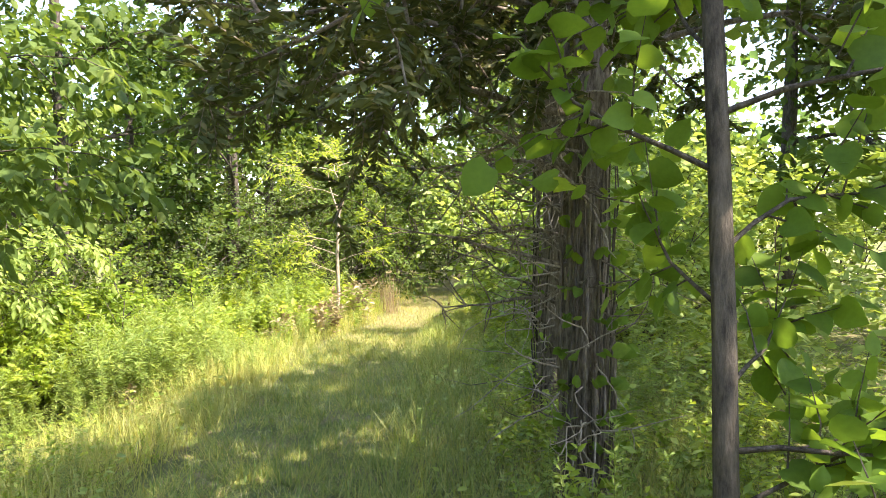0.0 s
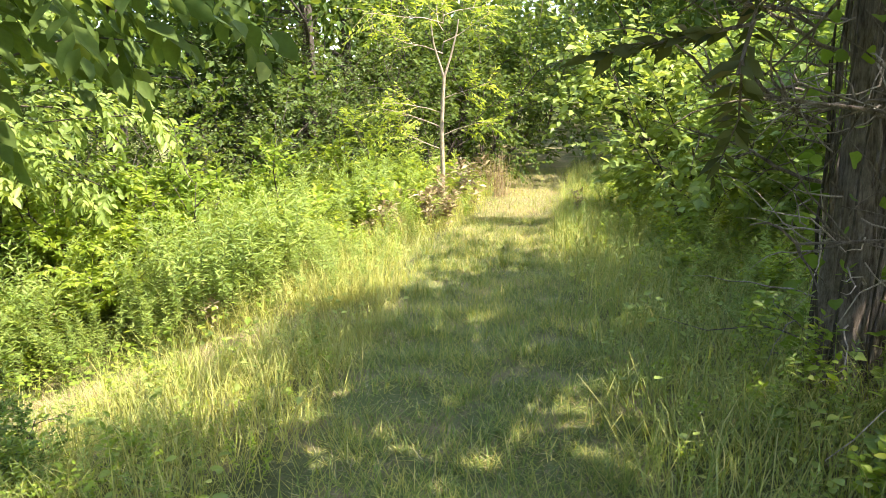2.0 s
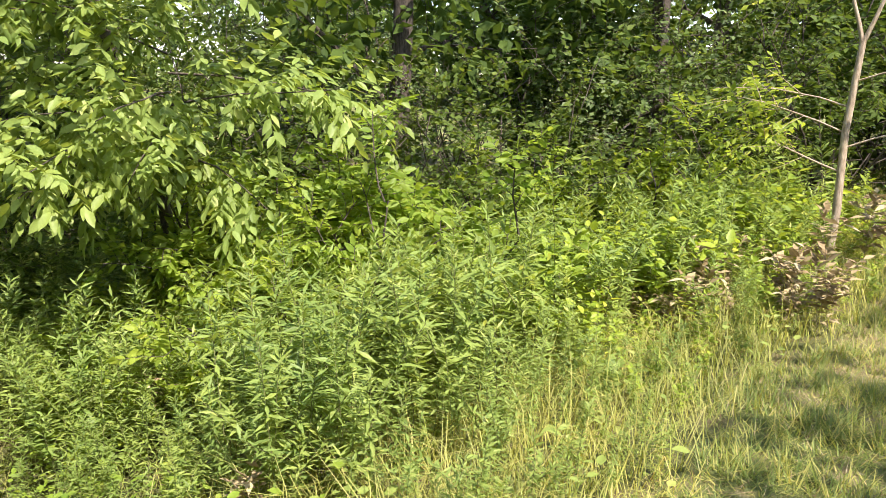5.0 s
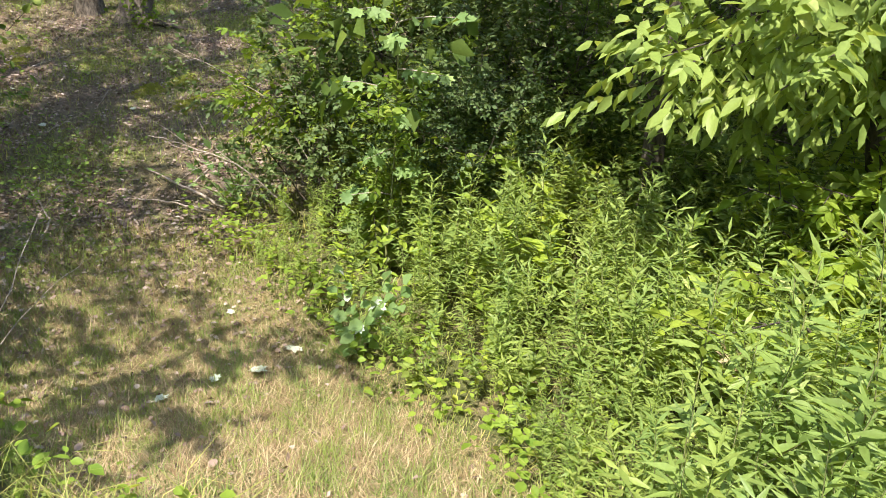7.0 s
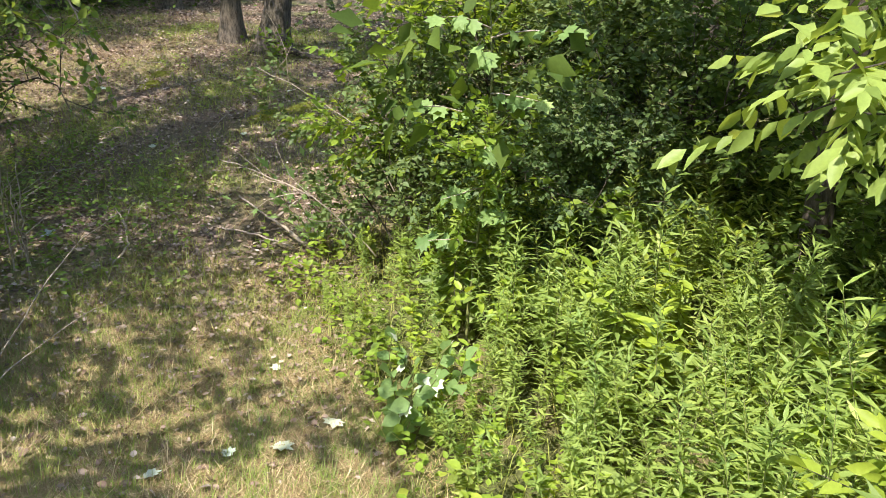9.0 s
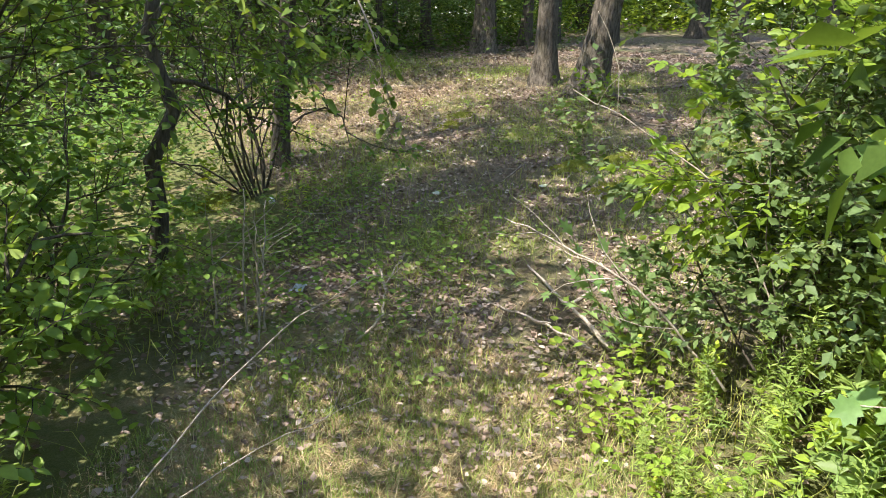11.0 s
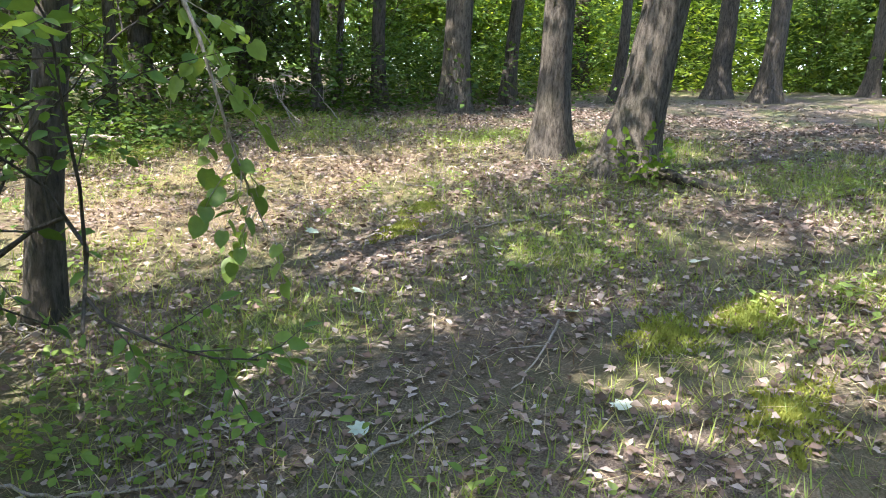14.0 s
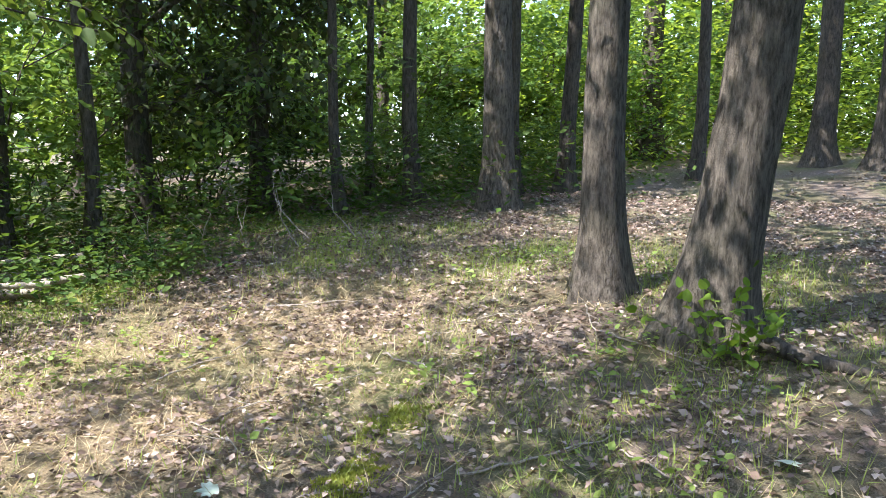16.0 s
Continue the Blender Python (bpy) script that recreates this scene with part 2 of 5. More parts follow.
HEART = (np.array([(0, 0, 0), (-.3, -.07, .05), (-.5, .15, .09), (-.52, .42, .1), (-.34, .74, .05), (0, 1, -.14), (.34, .74, .05), (.52, .42, .1), (.5, .15, .09), (.3, -.07, .05), (0, .5, -.03)]),
         np.array([(0, 10, 1), (1, 10, 2), (2, 10, 3), (3, 10, 4), (4, 10, 5), (5, 10, 6), (6, 10, 7), (7, 10, 8), (8, 10, 9), (9, 10, 0)]))


def lobed(lobes):
    pts = []
    for a, r in lobes:
        pts.append((r * math.sin(radians(a)), 0.35 + r * math.cos(radians(a)), 0.10 * abs(math.sin(radians(a)))))
    n = len(pts)
    return np.array([(0, 0.35, 0)] + pts), np.array([(0, i + 1, (i + 1) % n + 1) for i in range(n)])


MAPLE = lobed([(-165, .36), (-130, .46), (-112, .33), (-86, .56), (-70, .44), (-50, .62), (-26, .38), (-10, .52), (0, .68), (10, .52), (26, .38), (50, .62),
               (70, .44), (86, .56), (112, .33), (130, .46), (165, .36)])
OAKLEAF = lobed([(-170, .34), (-120, .20), (-85, .36), (-62, .16), (-45, .44), (-24, .24), (0, .66), (24, .24), (45, .44), (62, .16), (85, .36), (120, .20), (170, .34)])


def leaves(buf, outline, pos, along, normal, length, width):
    """Many leaves at once: arrays of places, directions, normals, lengths and widths."""
    tv, tf = outline
    pos, y = np.asarray(pos, float), unit(np.asarray(along, float))
    x = unit(np.cross(y, np.asarray(normal, float)) + 1e-6)
    z = np.cross(x, y)
    L, W = np.asarray(length, float)[:, None, None], np.asarray(width, float)[:, None, None]
    v = pos[:, None] + x[:, None] * tv[None, :, :1] * W + y[:, None] * tv[None, :, 1:2] * L + z[:, None] * tv[None, :, 2:] * W
    f = tf[None] + (np.arange(len(pos)) * len(tv))[:, None, None]
    buf.put(v.reshape(-1, 3), f.reshape(-1, tf.shape[1]))


def tube(buf, pts, radii, sides=5, cap=True):
    pts, radii = np.asarray(pts, float), np.asarray(radii, float)
    n = len(pts)
    t = unit(np.gradient(pts, axis=0))
    ref = np.where(np.abs(t[:, 2:]) > 0.8, np.array([[1.0, 0, 0]]), np.array([[0, 0, 1.0]]))
    ref[:] = ref[0]
    u = unit(np.cross(t, ref))
    w = np.cross(t, u)
    a = np.arange(sides) * 2 * math.pi / sides
    v = pts[:, None] + (u[:, None] * np.cos(a)[None, :, None] + w[:, None] * np.sin(a)[None, :, None]) * radii[:, None, None]
    i, j = np.meshgrid(np.arange(n - 1), np.arange(sides), indexing="ij")
    q = np.stack([i * sides + j, i * sides + (j + 1) % sides, (i + 1) * sides + (j + 1) % sides, (i + 1) * sides + j], -1).reshape(-1, 4)
    buf.put(v.reshape(-1, 3), q)


def bend(p, d, length, n=5, droop=0.0, wander=0.12, rng=None):
    """A wandering curve from p along d."""
    pts, d = [np.array(p, float)], unit(np.array(d, float))
    for i in range(n):
        d = unit(d + rng.normal(0, wander, 3) + np.array([0, 0, -droop]))
        pts.append(pts[-1] + d * length / n)
    return np.array(pts)


def trunk_shape(buf, pts, radii, sides=30, ridge=0.06, ridges=11, flare=1.5, seed=0, toes=5):
    """A bole with furrowed bark and a flared foot; the curve is resampled finely."""
    pts, radii = np.asarray(pts, float), np.asarray(radii, float)
    s = np.linspace(0, 1, len(pts))
    n = 46
    k = np.linspace(0, 1, n) ** 1.4
    line = np.stack([np.interp(k, s, pts[:, i]) for i in range(3)], -1)
    rad = np.interp(k, s, radii)
    up = line[:, 2] - line[0, 2]
    a = np.arange(sides) * 2 * math.pi / sides
    out = []
    for i in range(n):
        foot = math.exp(-up[i] / 0.26)
        row = []
        for b in a:
            g = noise.noise((math.cos(b) * ridges * 0.5 + seed, math.sin(b) * ridges * 0.5, up[i] * 1.1))
            f = noise.noise((math.cos(b) * ridges * 1.3, math.sin(b) * ridges * 1.3 + seed, up[i] * 4.0))
            r = rad[i] * (1 + ridge * g + ridge * 0.6 * f + foot * (flare - 1) * (0.65 + 0.55 * max(0, math.sin(toes * b + seed))))
            row.append((line[i, 0] + r * math.cos(b), line[i, 1] + r * math.sin(b), line[i, 2] - 0.06 * foot))
        out.append(row)
    i, j = np.meshgrid(np.arange(n - 1), np.arange(sides), indexing="ij")
    q = np.stack([i * sides + j, i * sides + (j + 1) % sides, (i + 1) * sides + (j + 1) % sides, (i + 1) * sides + j], -1).reshape(-1, 4)
    buf.put(np.array(out).reshape(-1, 3), q)
    return line, rad


def thing(name, at, label, category, group="", kind="", turn=0.0, size=1.0):
    ob = new(name)
    ob.matrix_world = pose(at[0], at[1], at[2], 0, 0, turn) @ Matrix.Scale(size, 4)
    return tagged(ob, label, category, group, kind)


def part(name, buf, material, parent, label="", smoothed=False):
    ob = new(name, buf.mesh(name, material, smoothed) if isinstance(buf, Buf) else buf)
    ob.parent = parent
    if label:
        tagged(ob, label)
    return ob


def stuff(name, buf, material, label, category, group=""):
    return tagged(new(name, buf.mesh(name, material)), label, category, group, "stuff")


class Sprays:
    """Leaf places gathered twig by twig, set at once."""

    def __init__(self):
        self.p, self.d, self.n, self.l = [], [], [], []

    def along(self, pts, count, size, rng, droop=0.3, flat=0.6, start=0.15, face=None):
        k = np.linspace(start, 1.0, count)
        s = np.linspace(0, 1, len(pts))
        pos = np.stack([np.interp(k, s, pts[:, i]) for i in range(3)], -1)
        axis = unit(pts[-1] - pts[0])
        side = unit(np.cross(axis, (0, 0, 1)) + 1e-6)
        sign = np.where(np.arange(count) % 2 == 0, 1, -1)[:, None]
        d = unit(axis * 0.55 + side * sign * 0.8 + rng.normal(0, 0.28, (count, 3)) + np.array([0, 0, -droop]))
        d[-1] = unit(axis + np.array([0, 0, -droop]))
        n = unit(np.array([0, 0, 1.0]) * flat + rng.normal(0, 0.45, (count, 3)) + (0 if face is None else np.array(face) * 0.5))
        self.p.append(pos), self.d.append(d), self.n.append(n), self.l.append(size * rng.uniform(0.6, 1.15, count))

    def mesh_into(self, buf, outline, ratio):
        if self.p:
            l = np.concatenate(self.l)
            leaves(buf, outline, np.concatenate(self.p), np.concatenate(self.d), np.concatenate(self.n), l, l * ratio)


def branch(wood, spray, p, d, length, r, depth, rng, kids=5, spread=0.8, droop=0.03, leaf=0.08, per=7, leaf_droop=0.3, shrink=0.5, sides=5, first=0.3, wander=0.13,
           flat=0.6):
    """A limb with side branches, down to leafy twigs."""
    n = 6 if depth > 1 else 4 if depth else 2
    pts = bend(p, d, length, n, droop, wander, rng)
    if depth or leaf < 0.12:
        tube(wood, pts, np.linspace(r, r * (0.35 if depth else 0.3), n + 1), sides if depth else 3)
    if depth == 0:
        spray.along(pts, per, leaf, rng, leaf_droop, flat)
        return
    main = unit(pts[-1] - pts[0])
    for i in range(kids):
        k = first + (1 - first) * (i + rng.uniform(0.2, 0.9)) / kids
        q = np.array([np.interp(k, np.linspace(0, 1, n + 1), pts[:, c]) for c in range(3)])
        side = unit(np.cross(main, rng.normal(0, 1, 3)))
        dd = unit(main * (1 - spread * 0.6) + side * spread + np.array([0, 0, 0.12]))
        branch(wood, spray, q, dd, length * shrink * rng.uniform(0.7, 1.2), r * 0.45, depth - 1, rng, kids, spread, droop * 1.5, leaf, per, leaf_droop, shrink,
               sides - 1, 0.2, wander, flat)
    spray.along(pts[-3:], per, leaf, rng, leaf_droop, flat)


def cloud(spray, rng, centre, radius, count, size, squash=0.7):
    """A loose clump of leaves round a twig end."""
    q = unit(rng.normal(0, 1, (count, 3))) * radius * rng.uniform(0.25, 1, (count, 1)) ** 0.5
    q[:, 2] *= squash
    spray.p.append(np.asarray(centre) + q)
    spray.d.append(unit(q + rng.normal(0, 0.5 * radius, (count, 3)) + np.array([0, 0, -0.25 * radius])))
    spray.n.append(unit(rng.normal(0, 0.5, (count, 3)) + np.array([0, 0, 0.8])))
    spray.l.append(size * rng.uniform(0.6, 1.2, count))


# ---------------------------------------------------------------- ground
def build_ground():
    def axis(lo, hi, step, far):
        mid = np.arange(lo, hi + 1e-6, step)
        out = np.array([1, 2.5, 5, 9, 15, 25, 45, 90, 180, far])
        return np.concatenate([(lo - out)[::-1], mid, hi + out])
    xs, ys = axis(-26, 7, 0.19, 420), axis(-7, 26, 0.2, 420)
    X, Y = np.meshgrid(xs, ys, indexing="ij")
    Z = height(X, Y)
    v = np.stack([X, Y, Z], -1).reshape(-1, 3)
    nx, ny = len(xs), len(ys)
    i, j = np.meshgrid(np.arange(nx - 1), np.arange(ny - 1), indexing="ij")
    q = np.stack([i * ny + j, (i + 1) * ny + j, (i + 1) * ny + j + 1, i * ny + j + 1], -1).reshape(-1, 4)
    b = Buf()
    b.put(v, q)
    me = b.mesh("ground", M_GROUND, True)
    x, y = v[:, 0], v[:, 1]
    g = in_grove(x, y)
    m = mown(x, y)
    # straw tint laid thicker where sun falls, so sunlight is partly painted in
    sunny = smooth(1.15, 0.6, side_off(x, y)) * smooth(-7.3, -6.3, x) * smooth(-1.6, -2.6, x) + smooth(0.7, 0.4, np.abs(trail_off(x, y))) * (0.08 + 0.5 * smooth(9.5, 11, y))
    # sunlit patch in the grove, painted as pale straw
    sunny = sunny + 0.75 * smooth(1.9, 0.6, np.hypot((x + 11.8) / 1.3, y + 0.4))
    att = me.color_attributes.new("cover", "FLOAT_COLOR", "POINT")
    far = smooth(15, 19, np.hypot(x + 7, y - 6))
    turf = np.maximum(np.maximum(m * 0.9, far * 0.85),
                       g * (0.6 + 0.4 * wobble(x, y, 1.3)))
    turf = np.maximum(turf, 0.6 * (1 - g) * (np.hypot(x + 7, y - 6) < 19))
    lit = g * np.clip(0.66 + 0.5 * wobble(x + 3, y, 1.9), 0, 1)
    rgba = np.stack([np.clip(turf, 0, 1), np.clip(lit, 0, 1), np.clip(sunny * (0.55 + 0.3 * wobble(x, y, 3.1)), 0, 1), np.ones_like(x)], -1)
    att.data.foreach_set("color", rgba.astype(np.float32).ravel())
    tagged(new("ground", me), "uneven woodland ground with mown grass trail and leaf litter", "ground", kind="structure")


build_ground()
RNG = np.random.default_rng(11)


def spots(n, x0, x1, y0, y1, keep, seed):
    rng = np.random.default_rng(seed)
    x, y = rng.uniform(x0, x1, n), rng.uniform(y0, y1, n)
    ok = rng.uniform(0, 1, n) < keep(x, y)
    return x[ok], y[ok]


# ---------------------------------------------------------------- trees of the grove
def big_tree(name, at, lean, r, tall, label, seed, bark=M_OAKBARK, crown_at=5.0, crown_r=2.6, clumps=60, leaf=0.14, ridge=0.07, limbs=7, group="trees of the grove", toes=5, per=34, puff=0.8, leaf_mat=M_OAK):
    rng = np.random.default_rng(seed)
    t = thing(name, (at[0], at[1], ground_z(*at)), label, "tree", group)
    b = Buf()
    n = 9
    k = np.linspace(0, 1, n)
    side = np.stack([lean[0] * k * tall + 0.05 * np.sin(k * 7 + seed), lean[1] * k * tall + 0.05 * np.cos(k * 6 + seed), k * tall], -1)
    side[0, :2] = 0
    line, rad = trunk_shape(b, side, r * (1 - 0.62 * k), 34 if r > 0.2 else 18, ridge, 15, 2.0, seed, toes)
    part("trunk", b, bark, t, "", True)
    sp = Sprays()
    for i in range(limbs):
        z = crown_at + (tall - crown_at) * (i + 0.5) / limbs
        w = Buf()
        base = np.array([np.interp(z, line[:, 2], line[:, c]) for c in range(3)])
        a = rng.uniform(0, 6.28)
        d = np.array([math.cos(a), math.sin(a), rng.uniform(0.15, 0.7)])
        pts = bend(base, d, crown_r * rng.uniform(0.7, 1.1), 6, 0.02, 0.18, rng)
        tube(w, pts, np.linspace(r * 0.3, r * 0.06, 7), 6)
        for c in range(clumps // limbs):
            q = pts[rng.integers(2, 7)] + rng.normal(0, crown_r * 0.25, 3)
            mid = (q + pts[3]) / 2 + rng.normal(0, 0.1, 3)
            tube(w, [pts[3], mid, q], [r * 0.08, r * 0.05, r * 0.02], 3)
            cloud(sp, rng, q, puff, per, leaf * 1.15)
        part("limb", w, bark, t)
    lb = Buf()
    sp.mesh_into(lb, LANCE, 0.6)
    part("crown", lb, leaf_mat, t)
    return t


big_tree("oak_tree", (-14.25, 1.17), (0.0, 0.004), 0.15, 11, "tall straight oak with furrowed grey-brown bark in leaf litter", 3, crown_at=3.8, crown_r=3.6, clumps=250, limbs=11, puff=0.6)
big_tree("oak_tree", (-13.82, 2.1), (-0.03, 0.10), 0.20, 11, "stout leaning oak with furrowed bark and ivy at its foot", 5, crown_at=3.8, crown_r=3.6, clumps=250, limbs=11, puff=0.6, toes=4)
big_tree("oak_tree", (-17.2, -1.95), (0.0, 0.0), 0.20, 10, "shaded straight oak trunk at the edge of the grove", 7, crown_at=4.4, crown_r=2.8, clumps=150, puff=0.6)
big_tree("young_tree", (-17.0, -3.25), (0.0, -0.01), 0.11, 9, "slim shaded trunk among brush", 8, M_DARKBARK, 4.5, 1.6, 30)
big_tree("young_tree", (-17.0, -4.1), (0.0, 0.0), 0.06, 8, "very thin brown sapling trunk beside the brush", 9, M_OAKBARK, 4.5, 1.2, 20, limbs=5)
big_tree("young_tree", (-18.8, -2.0), (0.015, 0.045), 0.12, 9, "slim dark trunk leaning among brush", 10, M_DARKBARK, 4.5, 1.6, 40)
big_tree("oak_tree", (-23.0, 0.25), (0.0, 0.015), 0.19, 10, "dark upright trunk standing in the open grove", 12, M_DARKBARK)
big_tree("oak_tree", (-22.7, 1.25), (0.0, 0.03), 0.19, 10, "dark upright trunk farther back in the grove", 13, M_DARKBARK)
big_tree("oak_tree", (-23.6, -3.0), (0.0, 0.0), 0.23, 10, "shaded trunk standing before bright undergrowth", 14, M_DARKBARK)
big_tree("oak_tree", (-24.8, 4.6), (0.0, 0.02), 0.22, 10, "shaded trunk at the back of the grove", 15, M_DARKBARK)
big_tree("oak_tree", (-19.5, 6.3), (0.0, 0.0), 0.2, 10, "shaded trunk beside the tall grass", 16, M_DARKBARK)
big_tree("oak_tree", (-11.2, 8.2), (0.0, 0.0), 0.2, 9, "shaded oak trunk behind tangled brush", 17, M_DARKBARK, 3.6, 2.4)
# Crown widened only to throw shade on the back of the grove.
big_tree("oak_tree", (-10.5, -4.2), (0.0, 0.0), 0.2, 9, "trunk south of the clearing, crown widened to shade the grove", 18, M_DARKBARK, 4.0, 2.8, 140, puff=0.55)
# Out of view: added so its crown dapples the grove's mouth.
big_tree("oak_tree", (-5.7, 0.9), (0.0, 0.0), 0.26, 13, "broad tall oak added out of view to shade the grove's mouth", 20, M_OAKBARK, 4.2, 4.2, 140, 0.15, limbs=16, puff=0.38)
big_tree("young_tree", (-7.7, 8.9), (0.0, -0.01), 0.09, 8.5, "slim tree rising from the thicket beside the clearing", 21, M_DARKBARK, 3.4, 2.5, 150, 0.15, limbs=10, per=60, puff=0.65)
# A second unseen shade tree, placed by where its shadow lands.
big_tree("oak_tree", (-4.5, 1.0), (0.0, 0.0), 0.2, 9.5, "leafy oak added out of view to shade the side path", 24, M_DARKBARK, 4.6, 2.5, 66, 0.15, limbs=10, per=40, puff=0.38)
for i, (x, y, r) in enumerate([(-15.9, -3.5, 0.07), (-18.3, -2.5, 0.09), (-19.6, -1.7, 0.08), (-13.2, -4.5, 0.08), (-20.8, -0.9, 0.1), (-25.6, 2.6, 0.14)]):
    big_tree("young_tree", (x, y), (0.01, 0.012 * (i - 2)), r, 8, "slim dark trunk standing in the brush", 140 + i, M_DARKBARK, 4.2, 1.8, 40, limbs=6)
# Added for its shadow on the ground behind the two near oaks.
big_tree("oak_tree", (-12.3, -4.9), (0.0, 0.0), 0.2, 11, "oak added behind the brush heap to shade the grove", 23, M_DARKBARK, 5.5, 3.4, 90, 0.16, limbs=10)
big_tree("evergreen_tree", (-14.2, -5.3), (0.0, 0.01), 0.17, 8, "dark evergreen trunk with dense shaded foliage", 19, M_DARKBARK, 1.2, 2.2, 190, 0.11, limbs=14, per=60, puff=0.6, leaf_mat=M_CEDAR)
big_tree("evergreen_tree", (-15.7, -4.9), (0.0, 0.0), 0.14, 7.5, "dark evergreen trunk hung with dull shaded foliage", 25, M_DARKBARK, 0.9, 1.7, 150, 0.11, limbs=13, per=60, puff=0.55, leaf_mat=M_CEDAR)


# ---------------------------------------------------------------- shrubs and saplings
def shrub(name, at, H, R, label, seed, mat=M_SHRUB, stems=9, leaf=0.06, per=7, kids=5, outline=LANCE, ratio=0.55, bark=M_DARKBARK, stem_r=0.014, group="", turn=0.0,
          depth=2, leaf_droop=0.25, lean=(0, 0), low=0.2, category="shrub", wander=0.13):
    per, kids, leaf = round(per * 1.5), kids + 1, leaf * 1.25
    rng = np.random.default_rng(seed)
    t = thing(name, (at[0], at[1], ground_z(*at)), label, category, group, turn=turn)
    sp = Sprays()
    for i in range(stems):
        w = Buf()
        a = 6.283 * (i + rng.uniform(0, 0.8)) / stems
        u = rng.uniform(0.25, 1.0)
        p = np.array([math.cos(a) * 0.08 * R, math.sin(a) * 0.08 * R, -0.05])
        d = np.array([math.cos(a) * R * u + lean[0], math.sin(a) * R * u + lean[1], H * (1.15 - 0.45 * u)])
        branch(w, sp, p, d, float(np.linalg.norm(d)) * rng.uniform(0.75, 1.0), stem_r * rng.uniform(0.7, 1.3), depth, rng, kids, 0.75, 0.03, leaf, per, leaf_droop, 0.42, 5, low, wander)
        part("stem", w, bark, t)
    lb = Buf()
    sp.mesh_into(lb, outline, ratio)
    part("foliage", lb, mat, t)
    return t


def copies(ob, rows):
    for x, y, turn, size in rows:
        copy_thing(ob, pose(x, y, ground_z(x, y), 0, 0, turn) @ Matrix.Scale(size, 4))


# brush that closes the grove on its far sides
brush = shrub("brush_shrub", (-21.5, -5.2), 3.0, 1.7, "dense green understorey shrub at the grove's edge", 31, M_ELM, 9, 0.105, 7, 5, group="brush round the grove")
copies(brush, [(-19.6, -6.3, 40, 1.1), (-15.2, -6.4, 90, 0.9), (-23.2, -2.9, 130, 0.8), (-19.2, -4.0, 15, 0.45), (-17.9, -4.6, 200, 0.5), (-15.8, -6.6, 200, 1.2), (-13.0, -6.5, 250, 1.1), (-22.6, -5.5, 20, 1.2),
               (-27.5, 7.5, 300, 1.1), (-27.0, 9.5, 30, 1.2), (-24.0, 9.0, 80, 1.0), (-20.5, 9.0, 140, 1.1), (-17.0, 9.2, 190, 1.1), (-14.0, 9.4, 240, 1.1), (-11.6, -5.6, 10, 1.0),
               (-9.4, -5.0, 60, 1.1), (-7.4, -4.6, 100, 1.1)])
light_brush = shrub("sunlit_shrub", (-27.5, -2.0), 3.2, 1.8, "sunlit yellow-green shrub beyond the grove", 32, M_SHRUB, 8, 0.12, 8, 5, group="brush round the grove")
copies(light_brush, [(-28.5, 1.0, 50, 1.0), (-29.0, 4.0, 100, 1.1), (-26.0, -5.0, 150, 1.1), (-23.5, -7.5, 200, 1.2), (-20.5, -6.5, 250, 1.1), (-30.5, -5, 300, 1.3), (-31, 7, 20, 1.3),
                     (-19.0, -8.5, 80, 1.2), (-12.2, -8.5, 10, 1.2), (-9.6, -8, 120, 1.2), (-32, 1.5, 70, 1.4), (-33.5, -2.5, 10, 1.8), (-33.5, 4, 60, 1.8), (-32, 9, 130, 1.7), (-28, -8.5, 220, 1.6)])


# ---------------------------------------------------------------- along the trail, left
elm = thing("elm_sapling", (-6.5, 10.1, ground_z(-6.5, 10.1)), "young elm with drooping branches of long green leaves", "tree")
rng = np.random.default_rng(41)
b = Buf()
tube(b, bend((0, 0, 0), (0.1, -0.15, 1), 4.6, 7, 0, 0.06, rng), np.linspace(0.07, 0.025, 8), 8)
part("trunk", b, M_DARKBARK, elm, "", True)
sp = Sprays()
for z, a, ln in [(2.05, -76, 1.8), (2.1, -40, 1.6), (2.2, -64, 1.9), (2.35, -14, 1.8), (2.45, -52, 1.7), (2.6, 20, 1.8), (2.75, -92, 1.3), (3.3, 140, 1.8), (2.9, -72, 1.6), (3.4, -30, 1.7), (4.0, 80, 1.8),
                 (4.1, 190, 1.7), (2.4, 200, 1.5), (1.95, -26, 1.6), (1.85, -68, 1.5), (2.3, -86, 1.5)]:
    w = Buf()
    branch(w, sp, (0.06 * z, -0.09 * z, z), (math.cos(radians(a)), math.sin(radians(a)), 0.22), ln, 0.010, 1, rng, 24, 0.85, 0.08, 0.125, 12, 0.7, 0.27, 5, 0.1, 0.1, 0.8)
    part("branch", w, M_DARKBARK, elm)
b = Buf()
sp.mesh_into(b, OVATE, 0.46)
part("foliage", b, M_WEED, elm)

# shaded thicket behind the weeds
thicket = shrub("thicket_shrub", (-8.6, 9.8), 2.6, 1.5, "dense dark green thicket shrub behind the weeds", 51, M_OAK, 10, 0.075, 8, 6, group="thicket behind the weeds")
copies(thicket, [(-9.6, 8.2, 60, 0.9), (-8.6, 12.2, 120, 1.1), (-6.6, 12.3, 200, 1.0), (-10.8, 10.8, 260, 1.2), (-4.9, 13.2, 20, 1.0), (-11.8, 13, 90, 1.3), (-2.2, 15.0, 33, 1.0), (-1.2, 17.2, 10, 1.25), (-3.2, 18.6, 75, 1.4), (-6.2, 18.2, 145, 1.5), (0.2, 24.5, 215, 1.5), (3.4, 25.5, 280, 1.5)])
